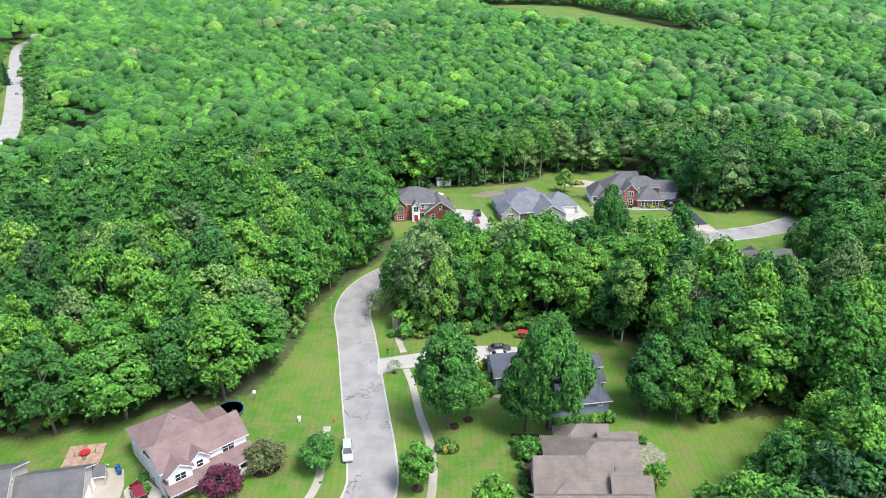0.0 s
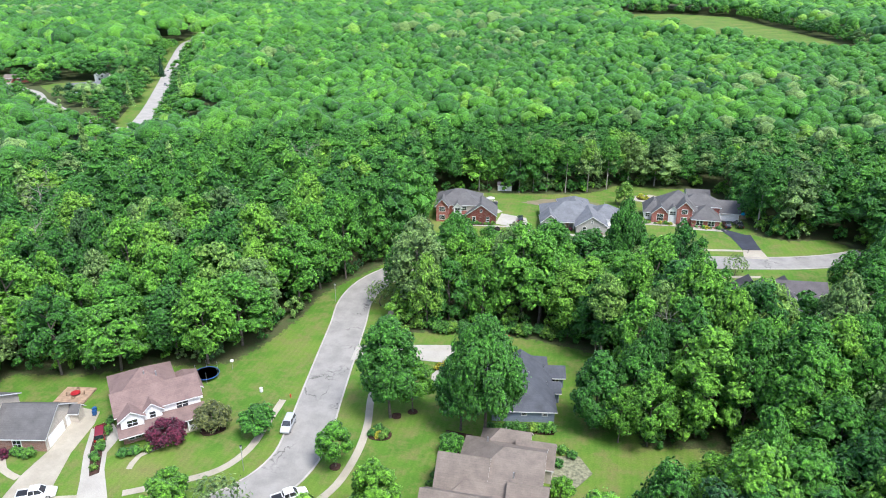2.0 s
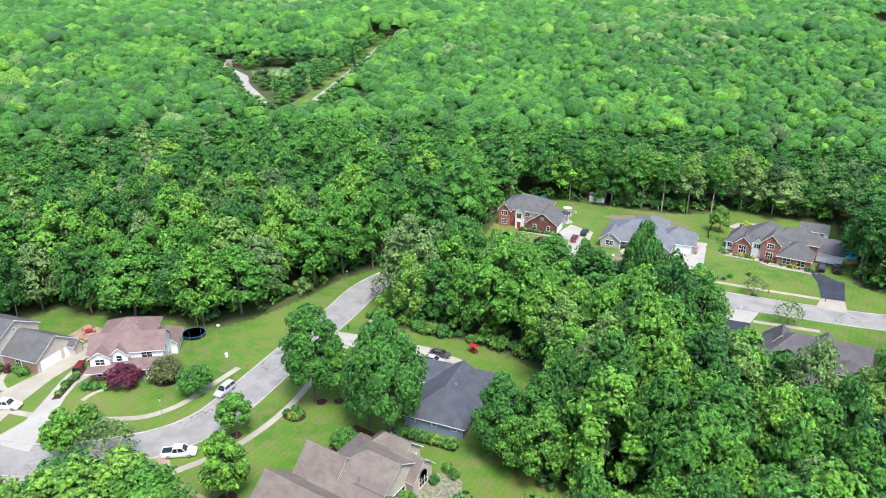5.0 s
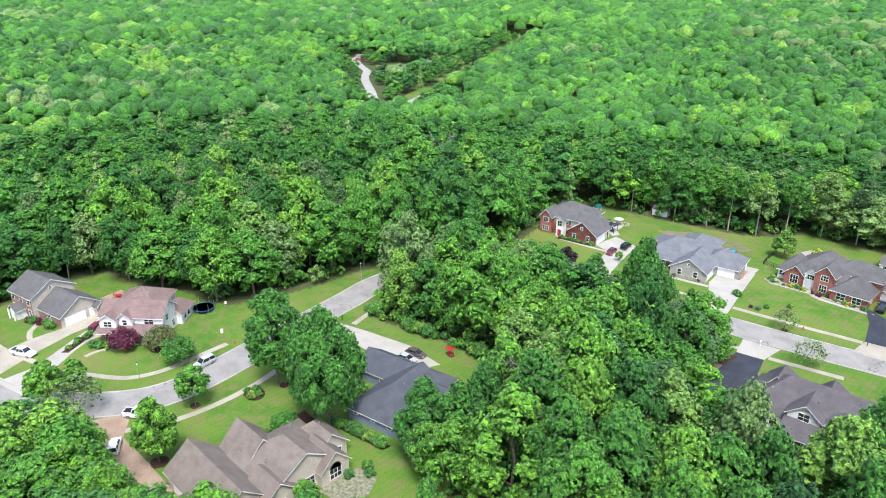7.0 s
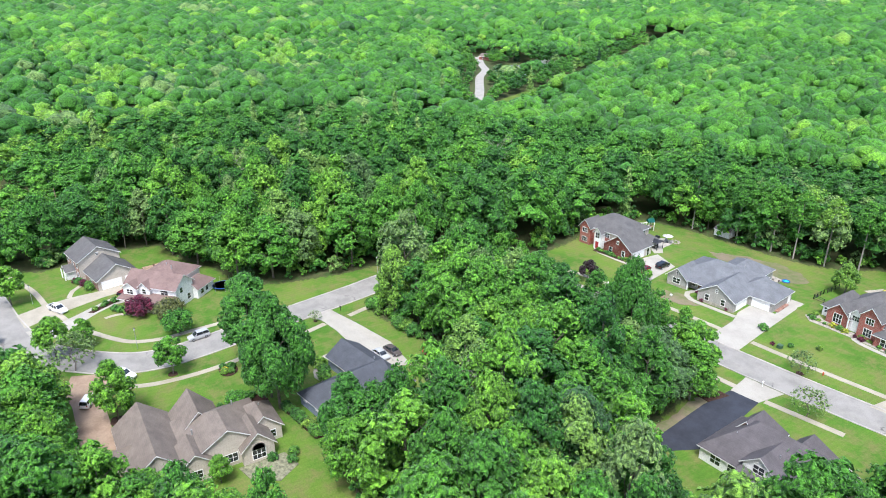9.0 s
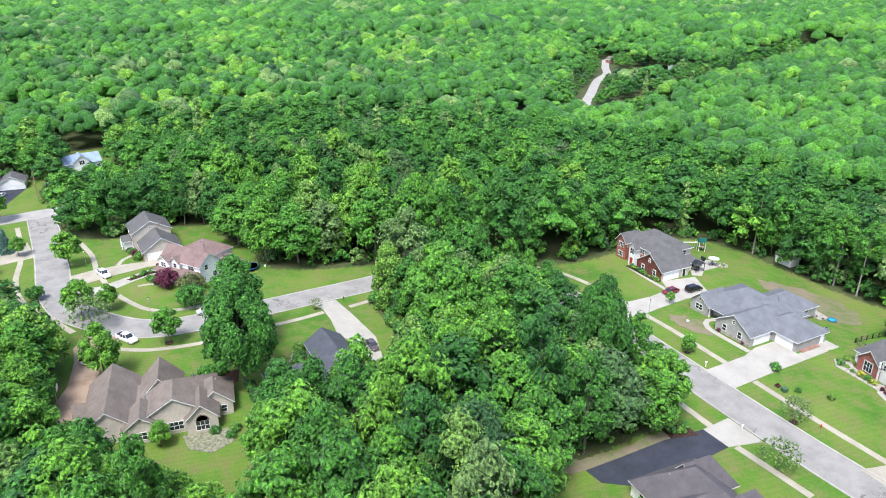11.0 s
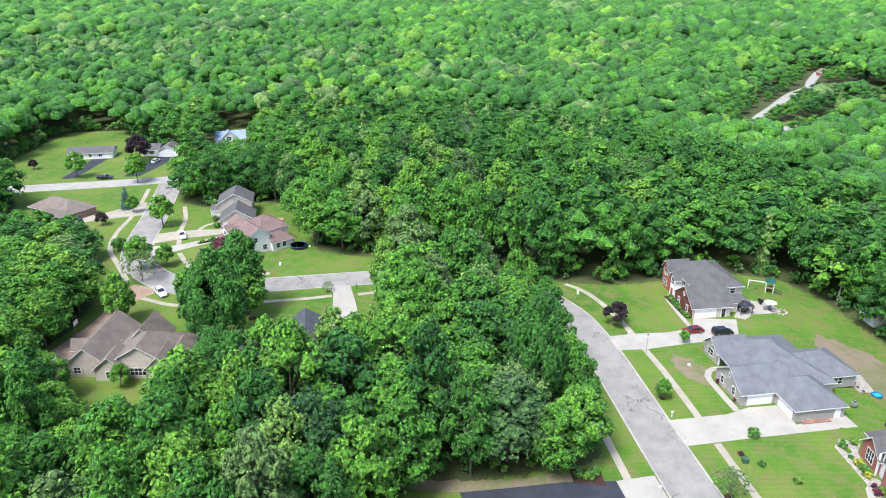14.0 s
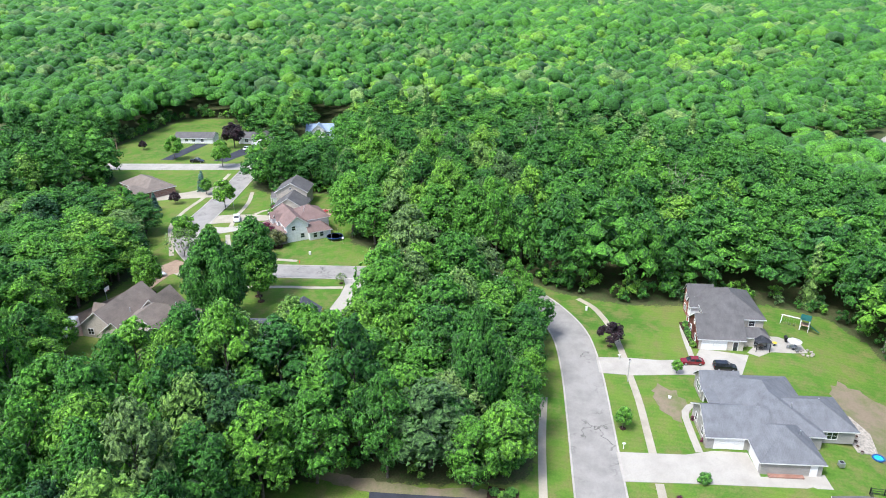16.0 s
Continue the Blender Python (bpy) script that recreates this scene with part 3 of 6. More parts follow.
def woods():
    """Woodland on all that is not cleared, finest by the yards and roads."""
    rng = np.random.default_rng(5)
    edges = np.array(((18.0, 60.0), (62.0, 82.0), (86.0, 132.0), (48.0, 165.0), (-52.0, 116.0)))
    handicap = np.array((0.0, 0.0, 0.0, 12.0, 22.0))
    singles, V, F, T, S, base = [], [], [], [], [], 0
    spots = []
    for lo, hi, step in ((0, 260, 7.8), (260, 600, 9.3), (600, 1330, 12.6)):
        n = int(2 * hi / step) + 1
        for i in range(n):
            for j in range(n):
                x = 40 - hi + (i + 0.5 * (j % 2) + rng.uniform(-0.34, 0.34)) * step
                y = 100 - hi + (j + rng.uniform(-0.34, 0.34)) * step
                rr = math.hypot(x - 40, y - 100)
                if not lo <= rr < hi:
                    continue
                # no woods on the open south-east side
                rc, az = math.hypot(x + 10, y - 163), math.degrees(math.atan2(y - 163, x + 10))
                if rc > 134 and (-86 if rc < 200 else -97 if rc < 300 else -118) < az < (14 if rc < 300 else 36):
                    continue
                spots.append((x, y, rr))
    spots = [(x, y, rr, np.min(np.hypot(edges[:, 0] - x, edges[:, 1] - y) + handicap)) for x, y, rr in spots if not is_clear(x, y)]
    spots.sort(key=lambda q: q[3])
    for x, y, rr, d in spots:
        patch = noise.noise(Vector((x * 0.012, y * 0.012, 3.0)))
        s = rng.uniform(0.74, 1.14) if rng.uniform() < 0.85 else rng.uniform(1.12, 1.35)
        s *= 1 + 0.12 * patch
        h = canopy(x, y) * rng.uniform(0.74, 1.14) * (1 + 0.08 * patch) * (0.82 + 0.18 * s)
        if rr < 600 and any(is_clear(x + dx, y + dy) for dx, dy in ((3.6, 0), (-3.6, 0), (0, 3.6), (0, -3.6))):
            s, h = (s * 1.0, h * 0.96) if x < -25 and y > 95 else (s * 0.82, h * 0.9)
        edge = rr >= 260 and (-10 < x < 300 and 600 < y < 1230 or x < -150 and 290 < y < 640) and any(
            is_clear(x + dx, y + dy) for dx, dy in ((15, 0), (-15, 0), (0, 15), (0, -15)))
        if -6 < x < 62 and y > 168 and y < 186:
            s, h = s * 0.76, h * 0.9
        tint = min(0.80, max(0.0, rng.uniform(0, 1) * 0.58 + 0.06 + 0.30 * patch + 0.3 * noise.noise(Vector((x * 0.004, y * 0.004, 9.0)))))
        if rng.uniform() < 0.06:
            tint = rng.uniform(0.84, 0.96)
        if any(math.hypot(x - a, y - b) < q * rng.uniform(0.5, 1.15) for a, b, q in SEDGE) and rng.uniform() < 0.6:
            tint, h, s = rng.uniform(0.88, 0.945), h * rng.uniform(0.7, 0.95), s * 0.85
        s = min(s, h / 13.0)
        tall = h / (20.0 * s)
        turn = rng.uniform(0, 360)
        if d < 80 and len(singles) < 300:
            singles.append((x, y, s, tall, turn))
            continue
        if rng.uniform() < 0.02 and rr < 600:
            v, f = FIRS[rng.integers(2)]
            tint, tall = 0.99, 1.0
        elif d < 75:
            v, f = FINE[rng.integers(6)]
        elif d < 175 or edge:
            v, f = MID[rng.integers(6)]
        elif rr < 600:
            v, f = FAR[rng.integers(6)]
            s *= 1.14
        else:
            v, f = VERYFAR[rng.integers(5)]
            s *= 1.42
        c, sn = math.cos(turn), math.sin(turn)
        w = v * np.array((s, s, s * tall))
        w = np.stack((w[:, 0] * c - w[:, 1] * sn + x, w[:, 0] * sn + w[:, 1] * c + y, w[:, 2] + gz(x, y)), 1)
        V.append(w), F.append(f + base), T.append(np.full(len(w), tint)), S.append(np.full(len(f), d >= 175))
        base += len(w)
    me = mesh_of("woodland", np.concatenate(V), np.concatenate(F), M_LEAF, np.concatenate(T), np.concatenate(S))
    tagged(new("woodland", me), "dense green deciduous woodland reaching to the horizon", "forest", kind="stuff")
    for x, y, s, tall, turn in singles:
        plant("near%d" % (int(x * 7 + y * 13) % 7), x, y, "tall leafy green maple in the wood", group="trees of the wood", scale=s, tall=tall, turn=turn)


woods()

# ---- trees and shrubs in the yards ----
tree_proto("oval", 22, 5.4, 3.0, 30, 70, 0.44, M_MAPLE, 201, r0=0.32, bough=(0.28, 0.44))
tree_proto("broad", 20, 8.4, 2.2, 36, 80, 0.52, M_MAPLE, 202, r0=0.4, bough=(0.24, 0.38))
for i in range(2):
    tree_proto("lime%d" % i, 20, 6.0, 2.4, 24, 40, 0.5, M_LIME, 231 + i, coarse=True, bough=(0.27, 0.42), loose=0.6, rim=4)
tree_proto("pyramid", 17, 4.7, 0.8, 34, 40, 0.5, M_MAPLE, 240, r0=0.26, pointed=0.42, bough=(0.26, 0.40))
tree_proto("tall_oval", 13, 3.6, 1.8, 22, 44, 0.42, M_LIME, 241, r0=0.2, pointed=0.2)
tree_proto("round", 6.5, 3.2, 1.0, 14, 34, 0.34, M_MAPLE, 203, r0=0.13)
tree_proto("street", 9, 3.0, 1.8, 14, 34, 0.40, M_LIME, 204, r0=0.14)
tree_proto("pale", 6, 3.0, 1.4, 14, 10, 0.30, M_PALELEAF, 205, r0=0.1, core=0.0, bough=(0.40, 0.60), loose=3.0)
tree_proto("purple", 5, 3.3, 0.4, 14, 34, 0.32, M_PURPLE, 206, r0=0.15)
tree_proto("darkpurple", 6, 2.7, 1.2, 12, 26, 0.34, M_DARKPURPLE, 207, r0=0.12)
tree_proto("bronze", 5.4, 3.4, 0.5, 14, 30, 0.32, M_BROWNLEAF, 208, r0=0.14, loose=0.8)
tree_proto("yellowgreen", 9, 3.4, 1.0, 12, 24, 0.46, M_SHRUB, 209, r0=0.15, pointed=0.4)
tree_proto("shrub", 1.4, 0.95, 0.1, 7, 10, 0.24, M_SHRUB, 210, r0=0.04, bough=(0.40, 0.60))
tree_proto("redshrub", 0.9, 0.7, 0.05, 6, 9, 0.2, M_PURPLE, 211, r0=0.03, bough=(0.40, 0.60))
tree_proto("flowers", 0.8, 0.8, 0.05, 6, 10, 0.18, M_YELLOW, 212, r0=0.03, bough=(0.40, 0.60))
tree_proto("bush", 3.8, 2.3, 0.3, 12, 24, 0.34, M_LEAF, 213, r0=0.1, bough=(0.40, 0.60))
for key, hh, rr, mat in (("spruce", 8, 2.5, M_SPRUCE), ("fir", 19, 3.6, M_FIR)):
    rng = np.random.default_rng(220)
    v, f = conifer(rng, hh, rr, 14, 30, 0.42 if hh < 10 else 0.7)
    tm = bpy.data.meshes.new("trunk")
    bm = tube(bmesh.new(), (0, 0, -0.1), (0, 0, hh * 0.9), 0.16, 0.03)
    bm.to_mesh(tm), bm.free()
    tm.materials.append(M_BARK)
    PROTO[key] = (mesh_of("crown", v, f, mat), tm, v, f)

plant("oval", 1, 104.3, "tall oval dark green shade tree on the lawn", scale=0.98, turn=20)
plant("street", 4.6, 107, "slender leafy young tree beside a larger one", scale=1.35, turn=70)
plant("broad", 19, 103.8, "large spreading green shade tree between two houses", scale=0.78, tall=1.52, turn=10)
plant("oval", 14.6, 103.6, "dark leafy tree beside the large shade tree", scale=0.78, turn=140)
plant("bush", 14.5, 97, "dark rounded bush beside the tan house", "bush", name="bush")
plant("tall_oval", 7, 77, "leafy oval green tree in a mulch ring by the drive", turn=30)
plant("round", -20.6, 94, "dense round green tree on the verge", turn=15)
plant("street", -4, 89, "young street tree in a mulch ring", turn=200)
plant("purple", -35, 88, "deep purple-leaved maple before the white house", turn=40)
plant("bronze", -29.6, 94, "bronze-green spreading ornamental tree", turn=80)
plant("street", -25.5, 75, "young green tree on the verge", scale=0.8, turn=300)
plant("street", -23, 69, "leafy green street tree", scale=1.15, turn=250)
plant("pale", -16, 72, "thin pale green street tree", scale=1.5, turn=110)
plant("street", -57, 62, "rounded dark green street tree", scale=1.2, turn=25)
plant("street", -70, 47, "small green street tree", scale=0.7, turn=75)
plant("spruce", -74, 43, "blue-green spruce on a lawn", turn=10)
plant("spruce", -50, 39.5, "pale blue spruce beside a drive", scale=0.85, turn=70)
plant("darkpurple", -58, 42, "small dark purple ornamental tree", scale=0.75)
plant("round", -37, 57, "small round crab apple on the verge", scale=0.65, turn=60)
plant("street", 36.5, 195.4, "small bright green street tree", scale=0.52, turn=100)
plant("pale", 63.5, 198.8, "pale thinly leaved street tree in a mulch ring", scale=0.9, turn=130)
plant("pale", 73, 186.3, "pale thinly leaved street tree", scale=1.05, turn=30)
plant("street", 15, 206, "small young tree beside the drive", scale=0.36, turn=10)
plant("pale", -10, 122.6, "small thin young tree beside the drive", scale=0.5, turn=10)
plant("darkpurple", 7, 192.4, "dark purple-leaved tree by the sidewalk", turn=50)
plant("pale", -14.6, 147.5, "pale green street tree by the kerb", scale=1.15, turn=220)
plant("yellowgreen", 44.5, 247, "yellow-green young tree behind a fence", turn=66)
plant("darkpurple", -135, 22, "large dark purple tree across the main road", scale=1.9)
plant("darkpurple", -122, -16, "small dark red tree on a lawn", scale=0.7)
plant("street", -104, 34, "green tree at the road junction", scale=1.3)
plant("street", -110, 8, "green tree by the main road", scale=1.2, turn=90)
for x, y, sc in ((-8, 60, 0.6), (3, 62.5, 0.74), (11, 63.5, 0.74), (18.5, 65, 0.68), (26, 62, 0.76), (35, 71, 0.62), (38.5, 78, 0.55)):
    plant("lime%d" % (int(x + y) % 2), x, y, "bright green tree south of the tan house", scale=sc, turn=x * 50)
for x, y, hh, rr in ((45, 77, 13, 4.4), (40.5, 71, 11, 4.0), (50.5, 85, 12.5, 4.6), (56.5, 91, 12, 4.4), (63.5, 96, 14, 4.6), (69, 101, 16, 4.8), (35.5, 69, 16, 4.6), (28, 65.5, 15, 4.4)):
    plant("lime%d" % (int(x) % 2), x, y, "bright lime-green leafy tree at the lawn edge", "tree", "lime-green trees", rr / 6.0, hh / (20.0 * rr / 6.0), x * 33)
for x, y, hh, rr in ((-6.5, 256.5, 14, 4.6), (1.5, 260, 13, 4.2), (81, 126, 17, 5.0), (60, 118, 18, 4.6), (58, 172, 13.5, 4.4), (30, 146, 18, 5.0)):
    plant("lime%d" % (int(y) % 2), x, y, "bright lime-green leafy tree at the wood edge", "tree", "lime-green trees", rr / 6.0, hh / (20.0 * rr / 6.0), x * 33)
plant("street", 33.8, 88.6, "small bright green tree behind the tan house", scale=0.62, turn=120)
for x, y, sc in ((-305, 458, 0.95), (-311, 463, 0.8), (-287, 470, 0.85), (-352, 440, 0.9)):
    plant("fir", x, y, "dark conifer far off by a house", scale=sc, turn=x)
for key, x, y, hh, rr in (("near1", 44.5, 111.5, 18, 4.6), ("near4", 45, 122, 22, 5.2), ("near6", 47.5, 106.5, 15, 4.2), ("lime0", 42.5, 106.5, 12, 3.2)):
    plant(key, x, y, "leafy green tree at the wood edge by the blue house", "tree", "trees of the wood", rr / 6.0, hh / (20.0 * rr / 6.0), x * 21)
plant("pyramid", 38.3, 109.6, "dense dark green pyramidal tree beside the blue house", turn=35)
for x, y, sc in ((63, 147, 0.9), (70, 141, 0.98), (77, 136, 0.98), (90, 148, 0.72), (95, 155, 0.92), (99, 163, 0.9), (84, 139, 0.62), (97, 176, 0.7), (64, 139, 0.75)):
    plant("near%d" % (int(x) % 7), x, y, "leafy green tree around the slate-roofed house", scale=sc, turn=x * 40)
plant("near2", 97, 143, "tall leafy tree south of the slate-roofed house", scale=1.1, tall=1.22, turn=15)
plant("broad", 43, 170, "tall dark maple standing out of the wood", scale=0.62, tall=2.0, turn=50)
plant("near5", 55, 164, "broad bright green maple at the wood edge", scale=1.28, tall=0.68, turn=80)
plant("street", 54, 176.4, "bright yellow-green tree at the wood edge", scale=1.6, turn=140)

# ---- houses ----
class House:
    def __init__(self, x, y, turn, label, wall, roof, category="house", name="house"):
        self.ob = thing(name, pose(x, y, gz(x, y), 0, 0, turn), label, category)
        self.wall, self.roof = wall, roof

    def wing(self, u0, u1, v0, v1, h, rise, axis="u", ends="gg", wall=None, roof=None, z0=-0.1, over=0.45, gable=None):
        """Walls with a gabled (g) or hipped (h) roof over them, the ridge along u or v."""
        wall, roof = wall or self.wall, roof or self.roof
        sw = axis == "v"
        a0, a1, b0, b1 = (v0, v1, u0, u1) if sw else (u0, u1, v0, v1)
        P = lambda a, b, z: (b, a, z) if sw else (a, b, z)
        mid, half = (b0 + b1) / 2, (b1 - b0) / 2
        slope = rise / half
        bm = bmesh.new()
        q = [[bm.verts.new(P(a, b, z)) for b, z in ((b0, z0), (b1, z0), (b1, h), (mid, h + rise), (b0, h))] for a in (a0, a1)]
        for k in (0, 1):
            if ends[k] == "h":
                for v in (q[k][3],):
                    v.co.z = h
        bm.faces.new(q[0]), bm.faces.new(q[1])
        for i in range(5):
            j = (i + 1) % 5
            bm.faces.new((q[0][i], q[0][j], q[1][j], q[1][i]))
        bmesh.ops.recalc_face_normals(bm, faces=bm.faces)
        if ends == "hh":
            bm.free()
            bm = boxed(u0, u1, v0, v1, z0, h)
        part("wall", bm, wall, self.ob)
        # roof
        bm = bmesh.new()
        e = h - over * slope + 0.12
        top = h + rise + 0.12
        A0, A1, B0, B1 = a0 - over, a1 + over, b0 - over, b1 + over
        full = half + over
        r0 = A0 + (full if ends[0] == "h" else 0)
        r1 = A1 - (full if ends[1] == "h" else 0)
        if r0 > r1 - 0.05:
            r0 = r1 = (r0 + r1) / 2
            r1 += 0.05
        pts = [P(A0, B0, e), P(A1, B0, e), P(A1, B1, e), P(A0, B1, e), P(r0, mid, top), P(r1, mid, top)]
        up = [bm.verts.new(p) for p in pts]
        dn = [bm.verts.new((p[0], p[1], p[2] - 0.2)) for p in pts]
        quads = [(0, 1, 5, 4), (2, 3, 4, 5)]
        tris = [(3, 0, 4), (1, 2, 5)]
        for fc in quads:
            bm.faces.new([up[i] for i in fc]), bm.faces.new([dn[i] for i in fc[::-1]])
        for k, fc in enumerate(tris):
            if ends[k] == "h":
                bm.faces.new([up[i] for i in fc]), bm.faces.new([dn[i] for i in fc[::-1]])
        rim = []
        rim += [(0, 1), (2, 3)]
        rim += [(3, 0)] if ends[0] == "h" else [(3, 4), (4, 0)]
        rim += [(1, 2)] if ends[1] == "h" else [(1, 5), (5, 2)]
        for i, j in rim:
            bm.faces.new((up[i], up[j], dn[j], dn[i])).material_index = 1
        bmesh.ops.recalc_face_normals(bm, faces=bm.faces)
        return part("roof", bm, [roof, M_TRIM], self.ob)

    def at(self, face, pos, z):
        """Frame of a wall: face is (axis, value, outward sign); x along the wall, y outwards."""
        ax, val, sg = face
        if ax == "u":
            m = Matrix(((0, sg, 0, val), (1, 0, 0, pos), (0, 0, 1, z), (0, 0, 0, 1)))
        else:
            m = Matrix(((1, 0, 0, pos), (0, sg, 0, val), (0, 0, 1, z), (0, 0, 0, 1)))
        return m

    def window(self, face, pos, z, w=1.0, h=1.3, bars=1, trim=None):
        m = self.at(face, pos, z)
        t = 0.1
        bm = bmesh.new()
        rings = [[bm.verts.new((x, y, z)) for x, z in ((-a, -b), (a, -b), (a, h + b), (-a, h + b))] for y in (-0.05, 0.07) for a, b in ((w / 2 + t, t), (w / 2, 0.0))]
        outer0, inner0, outer1, inner1 = rings
        for i in range(4):
            j = (i + 1) % 4
            for p, q in ((outer0, outer1), (inner1, inner0), (outer1, inner1), (inner0, outer0)):
                bm.faces.new((p[i], p[j], q[j], q[i]))
        bm.transform(m)
        bmesh.ops.recalc_face_normals(bm, faces=bm.faces)
        fr = part("window", bm, trim or M_TRIM, self.ob)
        bars_at = [(-w / 2, w / 2, h / 2 - 0.03, h / 2 + 0.03, 0.055)]
        for i in range(1, bars + 1):
            x = -w / 2 + w * i / (bars + 1)
            bars_at.append((x - 0.035, x + 0.035, 0, h, 0.058))
        for x0, x1, za, zb, y in bars_at:
            bm = boxed(x0, x1, -0.04, y, za, zb)
            bm.transform(m)
            bmesh.ops.recalc_face_normals(bm, faces=bm.faces)
            part("mullion", bm, trim or M_TRIM, fr)
        bm = boxed(-w / 2, w / 2, -0.05, 0.03, 0, h)
        bm.transform(m)
        bmesh.ops.recalc_face_normals(bm, faces=bm.faces)
        part("pane", bm, M_GLASS, fr, "dark reflecting glass")

    def door(self, face, pos, w=1.0, h=2.1, mat=None, z=0.0, name="door"):
        m = self.at(face, pos, z)
        bm = bmesh.new()
        box(bm, -w / 2 - 0.12, -w / 2, -0.05, 0.08, 0, h + 0.12), box(bm, w / 2, w / 2 + 0.12, -0.05, 0.08, 0, h + 0.12)
        box(bm, -w / 2, w / 2, -0.05, 0.08, h, h + 0.12)
        bm.transform(m)
        bmesh.ops.recalc_face_normals(bm, faces=bm.faces)
        fr = part(name, bm, M_TRIM, self.ob)
        bm = bmesh.new()
        rows = 4 if name == "garage_door" else 2
        for i in range(rows):
            box(bm, -w / 2 + 0.01, w / 2 - 0.01, -0.05, 0.04, h * i / rows + 0.012, h * (i + 1) / rows - 0.012)
        bm.transform(m)
        bmesh.ops.recalc_face_normals(bm, faces=bm.faces)
        part("panel", bm, mat or M_DOOR_WHITE, fr)

    def garage(self, face, pos, w=4.88, h=2.15, mat=None):
        self.door(face, pos, w, h, mat, name="garage_door")

    def pipe(self, u, v, z, h=0.6):
        part("vent_pipe", tube(bmesh.new(), (u, v, z - 0.4), (u, v, z + h), 0.12, 0.12), M_STEEL, self.ob)


def lean_roof(h, u0, u1, v0, v1, z0, z1, roof):
    """A single slope that falls from v1 (z1) to v0 (z0)."""
    bm = bmesh.new()
    up = [bm.verts.new(p) for p in ((u0, v0, z0), (u1, v0, z0), (u1, v1, z1), (u0, v1, z1))]
    dn = [bm.verts.new((v.co.x, v.co.y, v.co.z - 0.18)) for v in up]
    bm.faces.new(up), bm.faces.new(dn[::-1])
    for i in range(4):
        j = (i + 1) % 4
        bm.faces.new((up[i], dn[i], dn[j], up[j])).material_index = 1
    bmesh.ops.recalc_face_normals(bm, faces=bm.faces)
    part("porch_roof", bm, [roof, M_TRIM], h.ob)


def post(h, u, v, z, mat=M_TRIM, w=0.13, z0=-0.05):
    part("post", boxed(u - w, u + w, v - w, v + w, z0, z), mat, h.ob)


def block(h, name, mat, *a):
    return part(name, boxed(*a), mat, h.ob)


def pink_house():
    h = House(-43.2, 86.4, 42, "two-storey white-sided house with brownish-red shingle roof", M_SIDE_WHITE, M_ROOF_PINK)
    h.wing(0, 14.2, 0.6, 7.4, 5.3, 2.5, "u")
    h.wing(0.2, 11, 5.5, 15, 5.2, 2.9, "v", "hh")
    h.wing(10.5, 15.5, 7.2, 14, 2.8, 2.0, "v", "gh")
    h.wing(0.4, 4.2, -0.9, 3, 5.1, 1.3, "v")
    h.wing(4.2, 7.4, -0.1, 3.5, 5.1, 1.4, "v")
    block(h, "brick_base", M_BRICK_BROWN, 0.36, 4.24, -0.95, 0.62, -0.1, 2.5)
    lean_roof(h, -0.3, 14.8, -2.9, 0.62, 2.65, 3.55, M_ROOF_PINK)
    for u in (4.6, 8.0, 11.2, 14.4):
        post(h, u, -2.5, 2.6)
    block(h, "porch_floor", M_CONCRETE, 4.3, 14.6, -2.8, 0.6, -0.05, 0.3)
    for u in (4.8, 11.4):
        block(h, "railing", M_TRIM, u, u + 2.8, -2.55, -2.47, 0.5, 1.25)
    f = ("v", -0.9, -1)
    h.window(f, 2.3, 3.4, 1.7, 1.2, 1), h.window(("v", -0.95, -1), 2.3, 0.8, 2.0, 1.3, 1)
    h.window(("v", -0.1, -1), 5.8, 3.5, 1.0, 1.2, 0), h.window(("v", 0.6, -1), 11, 3.5, 2.0, 1.3, 1)
    h.window(("v", 0.6, -1), 8, 0.9, 2.2, 1.5, 1), h.window(("v", 0.6, -1), 12, 0.9, 2.0, 1.5, 1)
    h.door(("v", 0.6, -1), 5.4, 1.0, mat=M_WOOD)
    h.window(("u", 14.2, 1), 2.8, 3.6, 1.0, 1.3, 0), h.window(("u", 14.2, 1), 5.4, 0.9, 1.2, 1.4, 0)
    h.window(("u", 15.5, 1), 9, 0.8, 1.1, 1.5, 0), h.window(("u", 15.5, 1), 11, 0.8, 1.1, 1.5, 0)
    h.window(("u", 0.2, -1), 9, 3.4, 1.2, 1.3, 0)
    h.pipe(6, 9, 7.4), h.pipe(8, 8.2, 7.3)


